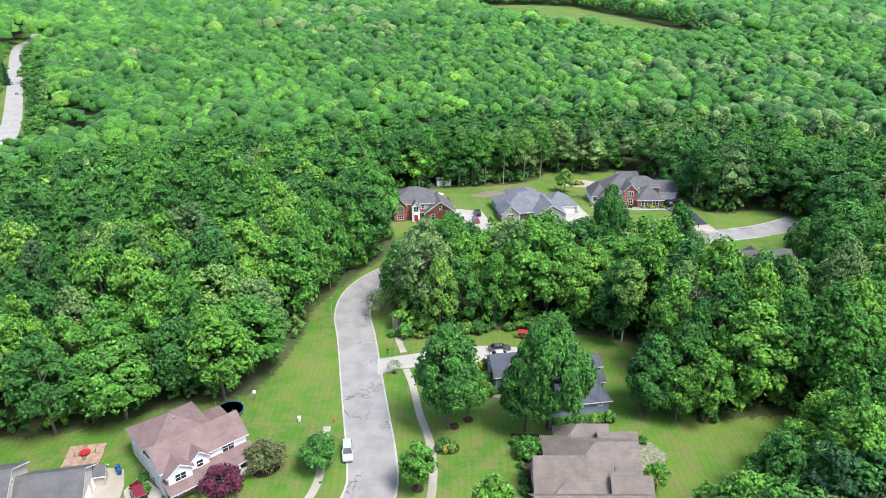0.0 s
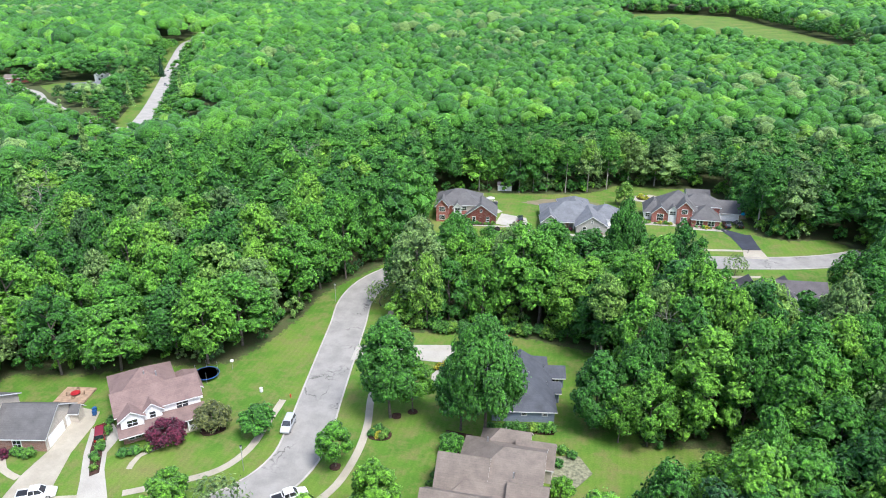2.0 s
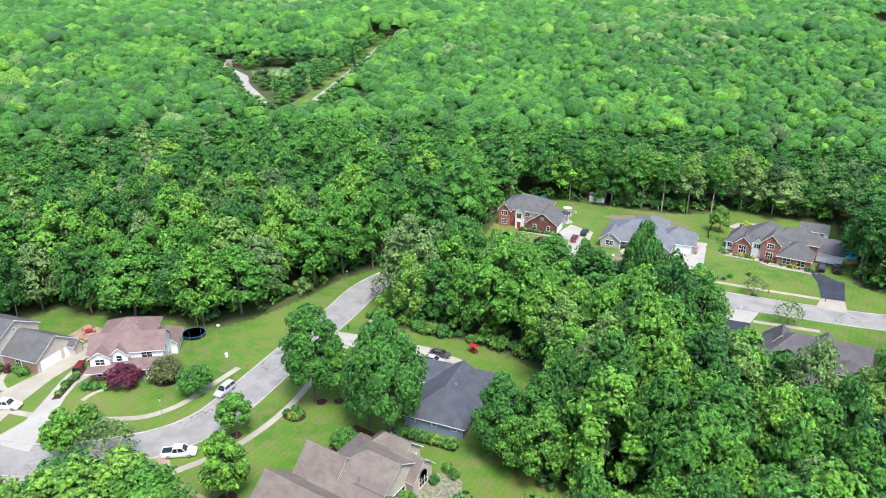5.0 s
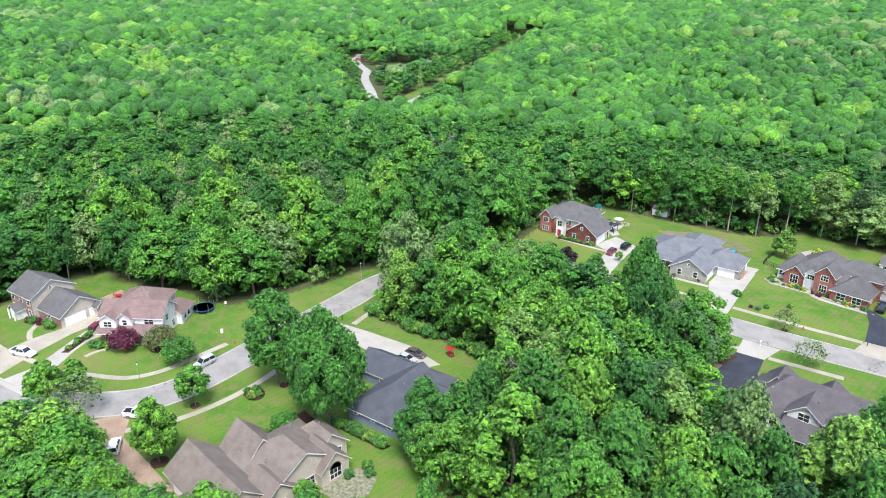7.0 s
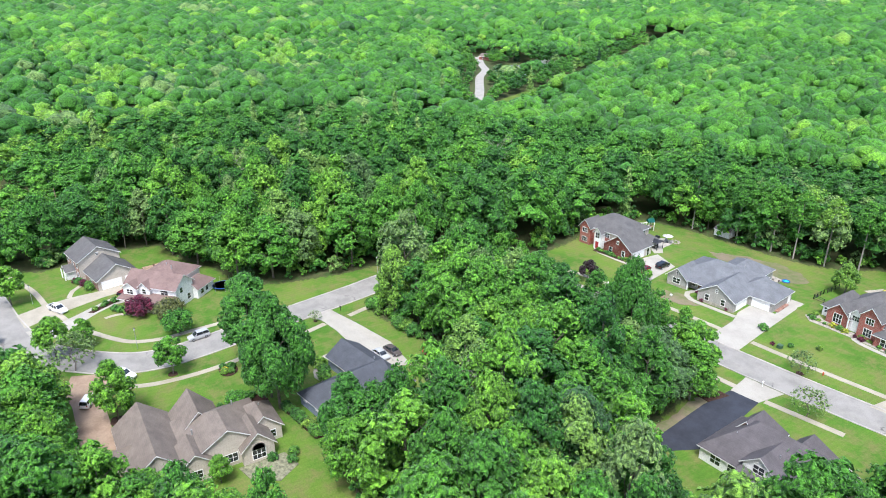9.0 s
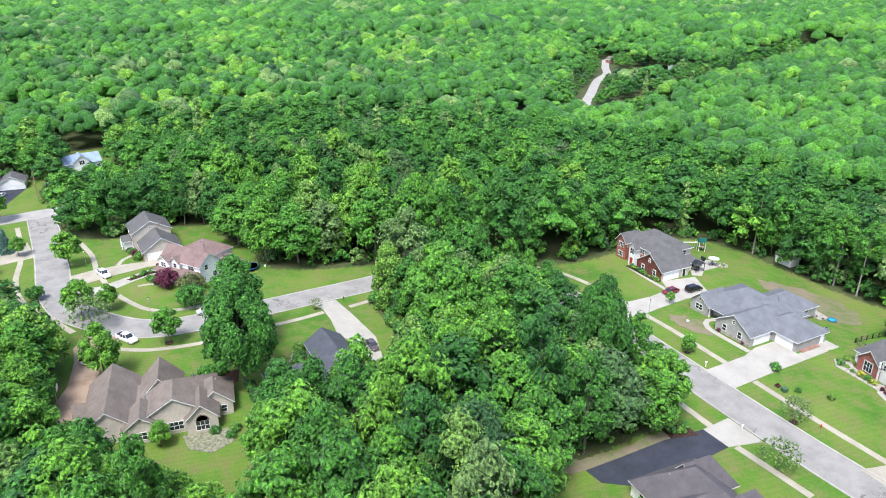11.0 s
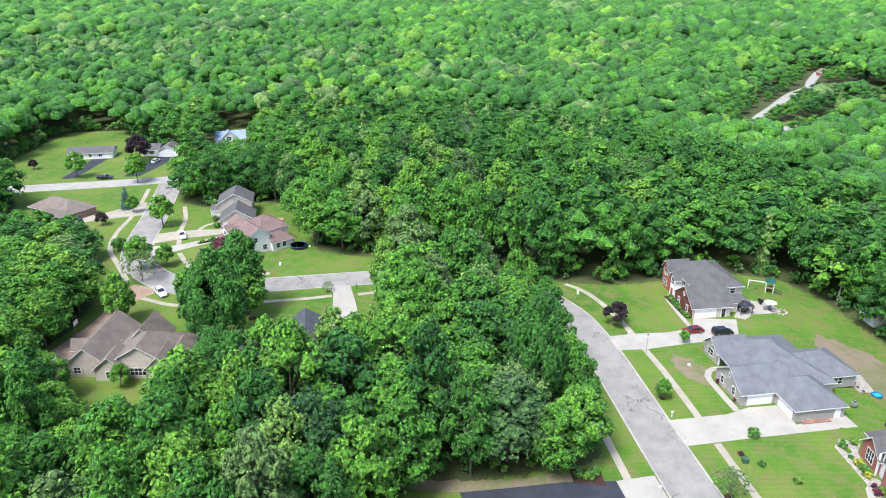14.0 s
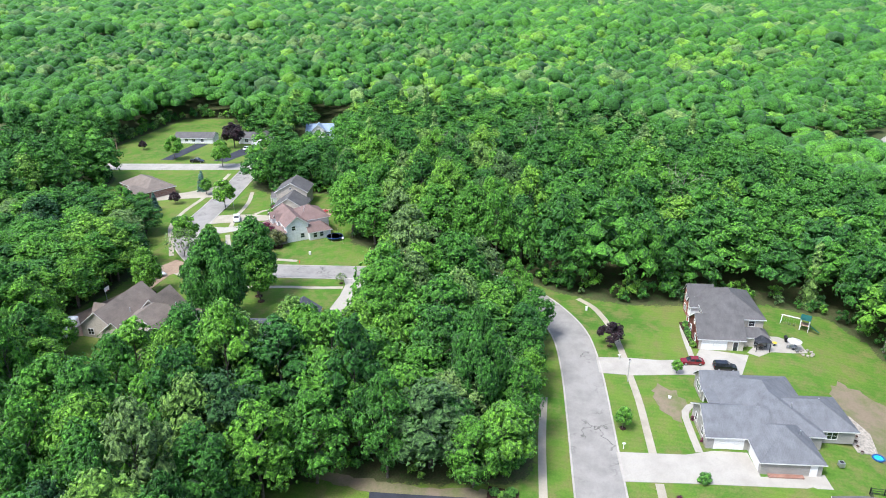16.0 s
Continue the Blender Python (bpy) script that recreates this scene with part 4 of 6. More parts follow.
def grey_house():
    h = House(-54.4, 82.2, 12, "two-storey brick house with tan siding and grey roof", M_SIDE_TAN, M_ROOF_GREY)
    h.wing(-9.5, 0, -0.8, 9.4, 2.9, 3.3, "u")
    h.wing(-19, -9.5, -2, 8.6, 5.5, 3.0, "u")
    block(h, "brick_front", M_BRICK_BROWN, -18.9, -9.6, -2.06, -1.9, -0.1, 5.2)
    block(h, "brick_front", M_BRICK_BROWN, -9.4, -0.05, -0.86, -0.7, -0.1, 2.7)
    h.wing(-15.4, -12.6, -4.4, -1.5, 2.6, 1.2, "v", wall=M_SIDE_WHITE)
    for u in (-15.2, -12.8):
        post(h, u, -4.9, 2.6)
    h.garage(("u", 0, 1), 2.6), h.door(("u", 0, 1), 6.6, 0.95)
    h.wing(-0.5, 1.6, 7.2, 9.2, 2.6, 0.9, "u")
    for u in (-17.6, -10.8):
        for z in (0.8, 3.5):
            h.window(("v", -2.06, -1), u, z, 1.2, 1.4, 0)
    h.window(("v", -2.06, -1), -14, 3.6, 1.2, 1.3, 0), h.window(("v", -0.86, -1), -5, 0.8, 1.4, 1.4, 1)
    h.window(("u", -9.5, 1), 3.0, 6.2, 0.6, 0.6, 0)


def blue_house():
    h = House(10.4, 117, 10, "single-storey blue-grey sided house with slate-blue roof", M_SIDE_BLUE, M_ROOF_SLATE)
    h.wing(0, 18.6, 0.3, 8.0, 2.7, 2.5, "u", "gh")
    h.wing(7.5, 19, -10.8, 4.2, 2.7, 3.6, "v", "hg")
    h.wing(18.4, 21.8, 0.8, 4.6, 2.6, 1.3, "u")
    h.wing(18.6, 20.4, -4.5, -1.2, 2.6, 1.1, "u")
    h.garage(("v", 8.0, 1), 5.5)
    h.window(("u", 0, -1), 2.6, 0.8, 0.9, 1.4, 0), h.window(("u", 0, -1), 5.6, 0.8, 0.9, 1.4, 0)
    for u in (9.2, 13.4, 17.2):
        h.window(("v", -10.8, -1), u, 1.5, 0.9, 0.5, 0)
    h.window(("u", 21.8, 1), 2.7, 0.8, 1.4, 1.4, 1), h.window(("v", 0.8, -1), 20.2, 0.8, 1.3, 1.4, 1)
    h.window(("u", 20.4, 1), -2.8, 0.8, 1.2, 1.4, 0), h.window(("u", 19, 1), -7.5, 0.8, 1.8, 1.4, 1)
    h.window(("u", 7.5, -1), -6.5, 0.8, 1.6, 1.4, 1), h.window(("u", 7.5, -1), -2.2, 0.8, 1.0, 1.4, 0)
    h.door(("v", 0.3, -1), 6.2, 1.0, mat=M_WOOD)
    h.pipe(14.5, -3, 5.4), h.pipe(10, 5, 4.6)


def beige_house():
    h = House(0, 0, 0, "single-storey tan house with steep weathered brown shingle gables", M_SIDE_TAN, M_ROOF_TAN)
    h.wing(17, 30.5, 84, 98.4, 3.0, 4.4, "u", "hg")
    h.wing(13.6, 30, 75.6, 84.4, 3.0, 3.6, "u", "gg")
    h.wing(14.4, 22, 84.8, 92.2, 3.0, 3.9, "u", "gg")
    h.wing(26, 31.8, 93, 98.4, 3.3, 2.6, "u")
    h.wing(26, 31.6, 82.4, 88.6, 3.0, 2.5, "u")
    h.wing(19.5, 27.5, 95, 101.2, 3.0, 2.7, "u", "hg")
    # arched window of the east gable: a half-round head over tall panes
    bm = bmesh.new()
    n = 10
    ring = [(math.cos(math.pi * i / n) * 1.15, math.sin(math.pi * i / n) * 1.15) for i in range(n + 1)]
    top = [bm.verts.new((31.9, 95.7 + a, 2.6 + b)) for a, b in ring]
    bm.faces.new(top)
    bmesh.ops.solidify(bm, geom=bm.faces[:], thickness=0.12)
    part("arched_window", bm, M_TRIM, h.ob)
    bm = bmesh.new()
    bm.faces.new([bm.verts.new((31.97, 95.7 + a * 0.84, 2.64 + b * 0.84)) for a, b in ring])
    bmesh.ops.solidify(bm, geom=bm.faces[:], thickness=0.06)
    part("arched_pane", bm, M_GLASS, h.ob)
    h.window(("u", 31.8, 1), 95.7, 0.7, 2.2, 1.8, 2)
    h.window(("u", 30.5, 1), 90.8, 0.8, 3.2, 1.6, 3), h.window(("u", 31.6, 1), 85.5, 0.8, 1.6, 1.4, 1)
    h.window(("u", 30, 1), 78, 0.8, 1.4, 1.4, 1)
    for y in (86.8, 90.2):
        h.window(("u", 14.4, -1), y, 0.8, 1.0, 1.5, 0)
    h.garage(("v", 75.6, -1), 18.4), h.garage(("v", 75.6, -1), 24, 2.7)
    h.window(("u", 13.6, -1), 80, 3.6, 0.8, 0.9, 0), h.door(("u", 17, -1), 93.6, 1.1, mat=M_WOOD)
    h.window(("v", 101.2, 1), 23, 0.8, 1.4, 1.4, 1), h.window(("u", 27.5, 1), 99.6, 0.8, 0.9, 1.4, 0)
    h.pipe(26.4, 86.4, 6.1), h.pipe(23.5, 98.6, 5.2), h.pipe(21, 94.5, 5.8)
    # small lean dormer over the garage slope
    h.wing(21.5, 23.5, 73.9, 78.5, 3.0, 1.6, "v")


def red_house():
    h = House(3.8, 211.3, 8, "two-storey red brick house with grey shingle hip roof", M_SIDE_TAN, M_ROOF_GREY)
    h.wing(-19.5, -5, 2.2, 14.5, 5.5, 3.4, "u", "hh")
    h.wing(-9.5, 0, -0.2, 9.3, 2.9, 3.4, "v", "gg")
    h.wing(-19.3, -15.6, 0.6, 6, 5.5, 2.1, "v", wall=M_BRICK)
    h.wing(-5.5, -2, 9, 14.9, 2.7, 1.2, "v", "gh")
    block(h, "brick_front", M_BRICK, -15.6, -9.5, 2.12, 2.4, -0.1, 5.3)
    bm = bmesh.new()
    f = [bm.verts.new(p) for p in ((-9.55, -0.27, -0.1), (0.04, -0.27, -0.1), (0.04, -0.27, 2.75), (-4.75, -0.27, 6.1), (-9.55, -0.27, 2.75))]
    bm.faces.new(f)
    bmesh.ops.solidify(bm, geom=bm.faces[:], thickness=0.1)
    part("brick_gable", bm, M_BRICK, h.ob)
    h.wing(-13.6, -11.2, 0.2, 3, 5.2, 1.4, "v", wall=M_SIDE_WHITE)
    for z in (0.8, 3.6):
        h.window(("v", 0.6, -1), -17.4, z, 1.8, 1.4, 2)
        h.window(("v", 2.12, -1), -10.4, z, 1.6, 1.3, 1)
        h.window(("u", -19.5, -1), 9, z, 1.2, 1.4, 0)
    h.door(("v", 0.2, -1), -12.4, 1.2, 2.2, M_REDPAINT), h.window(("v", 0.2, -1), -12.4, 3.3, 1.4, 1.6, 1)
    for u in (-7, -2.6):
        h.window(("v", -0.37, -1), u, 0.8, 0.9, 1.5, 0)
    h.window(("v", -0.37, -1), -4.75, 3.9, 0.6, 0.8, 0)
    h.garage(("u", 0, 1), 3.1, 5.2), h.door(("u", 0, 1), 7.6, 0.95, mat=M_GLASS)
    h.window(("u", -5, 1), 12, 3.6, 1.2, 1.2, 0), h.window(("v", 14.5, 1), -9, 3.6, 1.2, 1.2, 0)
    h.window(("u", -2, 1), 12.6, 0.8, 1.0, 1.5, 0), h.window(("v", 14.9, 1), -3.6, 0.8, 1.6, 1.5, 1)


def ranch_house():
    h = House(38.6, 211.3, 9.6, "single-storey grey-sided ranch house with light grey roof", M_SIDE_GREY, M_ROOF_LIGHT)
    h.wing(-19.4, -1, 3.2, 18, 2.9, 3.7, "u", "hh")
    h.wing(-9.5, 0, -1.8, 9, 2.8, 3.0, "v", "gg")
    h.wing(-4, 6.2, 5.3, 15.2, 2.8, 3.2, "u", "hh")
    h.wing(-20, -14.6, 1.2, 8, 2.8, 2.3, "v", "gg")
    h.wing(-13, -3, 12, 24.4, 2.8, 2.7, "v", "gh")
    for u0, u1, v in ((-9.5, 0, -1.86), (-20, -14.6, 1.14)):
        block(h, "stone_skirt", M_STONE, u0 + 0.05, u1 - 0.05, v, v + 0.1, -0.1, 0.8)
    h.window(("v", -1.8, -1), -7, 0.9, 1.0, 1.5, 0), h.window(("v", -1.8, -1), -2.8, 0.9, 1.0, 1.5, 0)
    h.window(("v", -1.8, -1), -4.75, 3.6, 0.5, 0.8, 0), h.window(("v", 1.2, -1), -17.3, 0.9, 2.0, 1.4, 1)
    h.window(("v", 1.2, -1), -17.3, 3.3, 0.5, 0.7, 0)
    h.door(("v", 3.2, -1), -11.8, 1.1, mat=M_WOOD), h.window(("v", 3.2, -1), -13.4, 0.9, 0.8, 1.4, 0)
    for u in (-14.3, -10.0):
        post(h, u, 1.5, 2.7)
    lean_roof(h, -14.6, -9.5, 1.0, 3.6, 2.75, 3.0, M_ROOF_LIGHT)
    h.garage(("u", 0, 1), 2.0), h.garage(("v", 5.3, -1), 3.2, 4.2)
    h.door(("u", 6.2, 1), 13.8, 0.95), h.window(("u", -3, 1), 20.5, 0.8, 1.8, 1.4, 1), h.window(("v", 24.4, 1), -8, 0.8, 1.8, 1.4, 1)
    h.pipe(-6, 14, 5.4), h.pipe(-9, 20, 4.6), h.pipe(1, 13, 4.6)
    block(h, "brick_step", M_BRICK_BROWN, 6.25, 7.1, 6.5, 12.2, -0.05, 0.25)


def brick_house():
    h = House(0, 0, 0, "large red brick house with grey hip roof and white trim", M_BRICK, M_ROOF_GREY)
    h.wing(53.5, 68, 226, 239, 3.6, 5.4, "v", "hh")
    h.wing(50.5, 56, 227, 236, 3.0, 3.0, "v", "hh", wall=M_SIDE_WHITE)
    h.wing(52.8, 58, 224.8, 231, 3.1, 2.4, "v")
    h.wing(60.4, 65, 224.2, 232, 5.4, 2.3, "v")
    h.wing(65.0, 73.4, 222.8, 232, 2.9, 3.2, "v", "hh")
    h.wing(62, 74, 230, 238, 5.0, 2.6, "u", "hh")
    h.wing(72, 80.5, 231.4, 240, 2.8, 2.8, "u", "gg", wall=M_SIDE_WHITE)
    h.wing(58, 60.4, 225.2, 229, 4.4, 1.2, "v", wall=M_SIDE_WHITE)
    h.window(("v", 224.8, -1), 55.4, 0.7, 1.9, 2.2, 2), h.window(("v", 227, -1), 51.6, 1.0, 1.2, 1.3, 1)
    h.window(("v", 224.2, -1), 62.7, 0.7, 1.7, 1.8, 2), h.window(("v", 224.2, -1), 62.7, 3.7, 1.7, 1.4, 2)
    for u in (67.4, 71):
        h.window(("v", 222.8, -1), u, 0.7, 1.9, 1.6, 1)
    h.door(("v", 225.2, -1), 59.2, 1.2, 2.2), h.window(("v", 225.2, -1), 59.2, 2.7, 1.6, 1.2, 2)
    for u in (58.0, 60.4):
        post(h, u, 224.6, 4.3)
    h.garage(("v", 231.4, -1), 76.8, 5.2)
    h.window(("u", 73.4, 1), 226, 0.8, 1.4, 1.4, 1)


def slate_house():
    h = House(70.5, 158.5, 5, "white-sided house with dark shingle roof and gabled dormer", M_SIDE_WHITE, M_ROOF_DARK)
    h.wing(0, 20, 1.4, 14, 3.0, 5.2, "u", "hg")
    h.wing(0.8, 7, 8, 16, 3.0, 4.0, "v", "gh", wall=M_BRICK_BROWN)
    h.wing(9.5, 15.5, 8, 16.4, 3.0, 4.0, "v", "gh", wall=M_BRICK_BROWN)
    h.wing(8, 13.5, 0.6, 8, 5.2, 2.2, "v")
    h.wing(14, 19.6, 1.0, 7, 5.0, 1.4, "u", "hh")
    lean_roof(h, 7.6, 20.4, -3.6, 1.2, 2.7, 4.4, M_ROOF_DARK)
    block(h, "sunroom_wall", M_SIDE_WHITE, 8, 20, -3.2, 1.3, -0.1, 2.6)
    h.window(("v", 0.6, -1), 10.7, 4.2, 1.8, 1.4, 1), h.window(("v", 1.0, -1), 16.6, 3.8, 1.2, 0.9, 1)
    for u in (9.4, 11.8, 14.2, 16.6):
        h.window(("v", -3.2, -1), u, 0.7, 1.7, 1.6, 1)
    h.window(("v", 1.4, -1), 3, 0.7, 1.8, 1.6, 1), h.window(("v", 1.4, -1), 6, 0.7, 1.4, 1.8, 0)
    h.window(("u", 0, -1), 5, 0.8, 1.4, 1.4, 1), h.garage(("u", 0, -1), 10.5)
    h.window(("v", 16, 1), 3.4, 0.8, 1.6, 1.5, 1), h.window(("v", 16.4, 1), 12.2, 0.8, 1.6, 1.5, 1)
    h.pipe(12, 4, 6.4), h.pipe(4, 5, 5.6)


def far_houses():
    h = House(-69, 24.5, -28, "brown brick ranch house with brown hip roof", M_BRICK_BROWN, M_ROOF_TAN)
    h.wing(-5, 6, -10, 9, 2.8, 2.8, "v", "hh")
    h.wing(4, 10, 1, 9, 2.8, 2.2, "u", "hg")
    h.garage(("u", 10, 1), 5), h.window(("u", 6, 1), -4, 0.8, 2, 1.4, 1), h.window(("u", 6, 1), -8, 0.8, 1.4, 1.4, 1)
    h = House(-47, 22, 10, "low house with slate-blue roof among trees", M_SIDE_BLUE, M_ROOF_SLATE)
    h.wing(-6, 6, -6, 6, 2.8, 3.0, "u", "hh"), h.wing(0, 5, 2, 8, 2.8, 2.4, "v")
    h.window(("u", 6, 1), 0, 0.8, 1.8, 1.4, 1), h.window(("v", 8, 1), 2.5, 0.8, 1.6, 1.4, 1)
    h = House(-141.5, -1, 11, "long white ranch house across the main road", M_SIDE_WHITE, M_ROOF_GREY)
    h.wing(-4, 4, -9, 9, 2.6, 1.8, "v")
    for v in (-7, -3.4, 0, 4):
        h.window(("u", 4, 1), v, 0.9, 1.3, 1.2, 1)
    h.garage(("u", 4, 1), 7, 3)
    h = House(-145, 31, 5, "white house with wide garage across the main road", M_SIDE_WHITE, M_ROOF_GREY)
    h.wing(-4, 4, -4, 4.5, 2.8, 2.2, "u"), h.wing(-5, 2, -11, -4, 2.8, 2.0, "v")
    h.garage(("u", 4, 1), 0.3), h.window(("u", 2, 1), -7, 0.9, 1.6, 1.3, 1)
    h = House(-163, 52, 18, "light blue house with white gable", M_SIDE_SKY, M_ROOF_BLUE)
    h.wing(-5, 4, -6, 7, 3.6, 2.6, "v"), h.wing(0, 5.5, -3, 2.6, 4.6, 2.4, "u", wall=M_SIDE_WHITE)
    h.window(("u", 5.5, 1), -0.2, 3.2, 1.8, 1.6, 2)
    for v in (-4.6, 4, 6):
        h.window(("u", 4, 1), v, 0.9, 1.2, 1.3, 0)
    h = House(-298, 404, 40, "blue-grey ranch house far off among the trees", M_SIDE_SKY, M_ROOF_LIGHT)
    h.wing(-9, 9, -5, 5, 3, 2.8, "u"), h.wing(3, 9, -8, 0, 3, 2.2, "v")
    h.window(("v", -5, -1), -3, 0.8, 2, 1.4, 1), h.window(("v", -8, -1), 6, 0.8, 1.8, 1.4, 1), h.window(("v", -5, -1), -7, 0.8, 1.2, 1.4, 0)
    h = House(-318, 445, 35, "small white house far off behind conifers", M_SIDE_WHITE, M_ROOF_GREY)
    h.wing(-5, 5, -4, 4, 4.6, 2.6, "v"), h.window(("v", -4, -1), 0, 2.8, 1.4, 1.3, 1), h.window(("v", -4, -1), -2, 0.7, 1.2, 1.3, 0)
    h = House(-372, 426, 20, "low red-brown house far off by the side road", M_BRICK, M_ROOF_TAN)
    h.wing(-8, 8, -4, 4, 2.8, 2.2, "u"), h.window(("v", -4, -1), -4, 0.8, 1.6, 1.3, 1), h.window(("v", -4, -1), 3, 0.8, 1.6, 1.3, 1)


for make in (pink_house, grey_house, blue_house, beige_house, red_house, ranch_house, brick_house, slate_house, far_houses):
    make()

# ---- drives, walks and beds ----
def drive(poly, mat, label, name="driveway", z=0.06):
    setting(name, slab(poly, -0.1, z), mat, label, "driveway")


def curve_walk(pts, w=1.4, label="pale concrete sidewalk along the road", mat=None):
    setting("pavement", strip(spline(pts, 1.5), -w / 2, w / 2, -0.1, 0.05), mat or M_CONCRETE, label, "sidewalk")


drive([(-40, 64), (-31, 66.4), (-33, 69), (-36, 73), (-41.5, 79.5), (-44, 83.5), (-44.5, 88), (-49.5, 92), (-51, 88.5), (-47.5, 82), (-43.5, 76), (-40.5, 71)], M_WHITECON, "pale concrete drive to the white house")
drive([(-50, 62.6), (-42, 64), (-44.5, 69), (-47, 74), (-50, 82), (-51.5, 90), (-53, 93.5), (-57.5, 94), (-54.2, 82), (-54, 75), (-52.5, 68)], M_CONCRETE, "concrete drive to the grey-roofed house", z=0.055)
drive([(-13.9, 127.8), (-13.2, 121.6), (-9.5, 124), (-3, 125), (8.6, 125.4), (16.5, 127.2), (18.5, 132.5), (8, 133.2), (-4, 130.5), (-9.5, 129)], M_WHITECON, "pale concrete drive beside the blue house")
drive([(-10.5, 79.5), (-14, 71), (-8, 69), (-2, 70), (8, 70), (20, 67), (30, 64), (33, 70), (30, 75.6), (15, 75.6), (4, 75.5), (-4, 75.2)], M_GRAVEL, "brown stained drive before the tan house")
drive([(12.5, 189.6), (18.5, 190.6), (18, 197), (15.4, 207), (12.8, 219), (4.2, 221.5), (3.6, 211.6), (8.6, 210), (10.6, 203), (11.2, 196)], M_WHITECON, "new concrete drive to the red brick house")
drive([(43.6, 194.4), (51, 195.6), (49, 206), (45, 228.6), (41.6, 228), (44.6, 217.7), (38.6, 216.4), (39.4, 210.8), (41.6, 206)], M_WHITECON, "new concrete drive to the grey ranch house")
drive([(77.5, 199.5), (84.5, 200.5), (83.4, 207), (78.2, 206)], M_CONCRETE, "concrete apron of the black drive")
drive([(78.2, 206), (83.4, 207), (82.6, 216), (82, 231.3), (73.6, 231.3), (73.8, 222), (76.2, 216)], M_BLACKTOP, "black asphalt drive beside the red brick house", z=0.064)
drive([(58.6, 188.2), (66.4, 189.4), (65.6, 182.6), (60, 181.6)], M_WHITECON, "concrete apron of a black drive")
drive([(60, 181.6), (65.6, 182.6), (67, 176), (70.2, 173), (69.6, 163), (66.5, 157), (63, 156), (62, 163), (60.4, 173)], M_BLACKTOP, "black asphalt drive to the slate-roofed house", z=0.064)
drive([(-81, 47), (-67.6, 51.6), (-66, 47), (-62, 38), (-57.5, 30), (-62, 27), (-70, 38)], M_CONCRETE, "concrete drive to the brown brick house")
drive([(-112, 25), (-112, 31), (-141, 36), (-141, 27)], M_BLACKTOP, "dark drive across the main road")
drive([(-108.5, 2), (-109.5, 7), (-138, 7), (-137, 1)], M_BLACKTOP, "dark drive of the white ranch house")
curve_walk([(-11.5, 149), (-10.5, 139), (-8.4, 130.5)], label="pale concrete sidewalk beside the wood")
curve_walk([(-7.6, 124), (-6, 118), (-4.4, 109), (-2.4, 101), (-1.6, 93), (-2.2, 85), (-4.5, 79), (-6, 75.6)])
curve_walk([(-21, 105), (-20.6, 97), (-20.4, 90), (-22.6, 84), (-28, 79.5), (-35, 75.2)])
curve_walk([(-40, 73), (-48, 70.5)], label="short concrete sidewalk between drives")
curve_walk([(-52.4, 69), (-64, 66.6), (-76, 62)], label="pale concrete sidewalk before a lawn")
curve_walk([(-15, 184), (-11, 188), (-4, 191.4), (3, 193.6), (11.6, 195.6)])
curve_walk([(17.8, 196.6), (27, 198.4), (37, 199.8), (43, 200.6)])
curve_walk([(50.2, 201.4), (63, 203), (78, 205.4)])
curve_walk([(30, 180.4), (44, 181.6), (59.8, 183.6)], label="sidewalk along the edge of the wood")
curve_walk([(66, 184), (80, 187)])
curve_walk([(-96, 41.5), (-80, 45.4), (-66, 48), (-51, 49.6), (-38, 53.4), (-27, 60.6), (-16, 68)])
# front paths
curve_walk([(9.2, 209.8), (4, 209.2), (-2, 208.6), (-7.6, 208.6), (-9.6, 211.2)], 1.1, "curving concrete front path", M_WHITECON)
curve_walk([(40.4, 208.4), (34.5, 207.4), (28.6, 206.8), (25.6, 209), (26.4, 212.6)], 1.3, "curving concrete front path of the ranch house", M_WHITECON)
curve_walk([(75.6, 221.2), (66, 221), (61.6, 221.8), (59.4, 224.6)], 1.2, "pale concrete front path of the brick house", M_WHITECON)
curve_walk([(8.2, 125.4), (5.6, 120.4), (7.2, 116.6), (12.4, 113.8), (16.4, 115.4)], 1.1, "curving pale front path of the blue house", M_WHITECON)
curve_walk([(-37.6, 80.5), (-38, 84), (-35.4, 87.5)], 1.0, "stepping path to the porch")
curve_walk([(-61, 78.6), (-58, 75.6), (-54, 74.4)], 1.2, "curving brick front path")


def bed(poly, label, mat=None):
    setting("planting_bed", slab(poly, -0.1, 0.09), mat or M_MULCH, label, "planting bed")


def ring_bed(x, y, r, label="dark mulch ring on the lawn", rough=0.12, mat=None, sx=1.0):
    rng = random.Random(int(x * 31 + y * 17))
    bed([(x + math.cos(a * 0.4488) * r * sx * (1 + rng.uniform(-rough, rough)), y + math.sin(a * 0.4488) * r * (1 + rng.uniform(-rough, rough))) for a in range(14)], label, mat)


for x, y, r in ((2, 105, 1.0), (4.6, 107, 0.9), (-4, 89, 1.0), (7, 77, 1.6), (63.5, 198.8, 0.8), (36.5, 195.4, 0.6), (-10, 122.6, 0.5), (7, 192.4, 0.6), (-29.6, 94, 2.4)):
    ring_bed(x, y, r)
ring_bed(0.6, 99, 1.9, "oval mulch bed with flowering shrubs", sx=1.2)
bed([(18.5, 105.4), (31.5, 107.6), (31.2, 106), (19, 103.9)], "dark mulch strip along the blue house")
bed([(3.2, 209.6), (-8, 207.8), (-8.6, 210), (3.4, 211)], "dark mulch bed before the brick house")
bed([(50, 226.4), (48.6, 223.4), (51, 221.4), (56, 221.8), (60, 222), (65, 222), (73.6, 221.6), (73.6, 222.7), (65.2, 222.7), (60, 224), (52.6, 224.6)], "pale gravel bed with clipped shrubs", M_STONE)
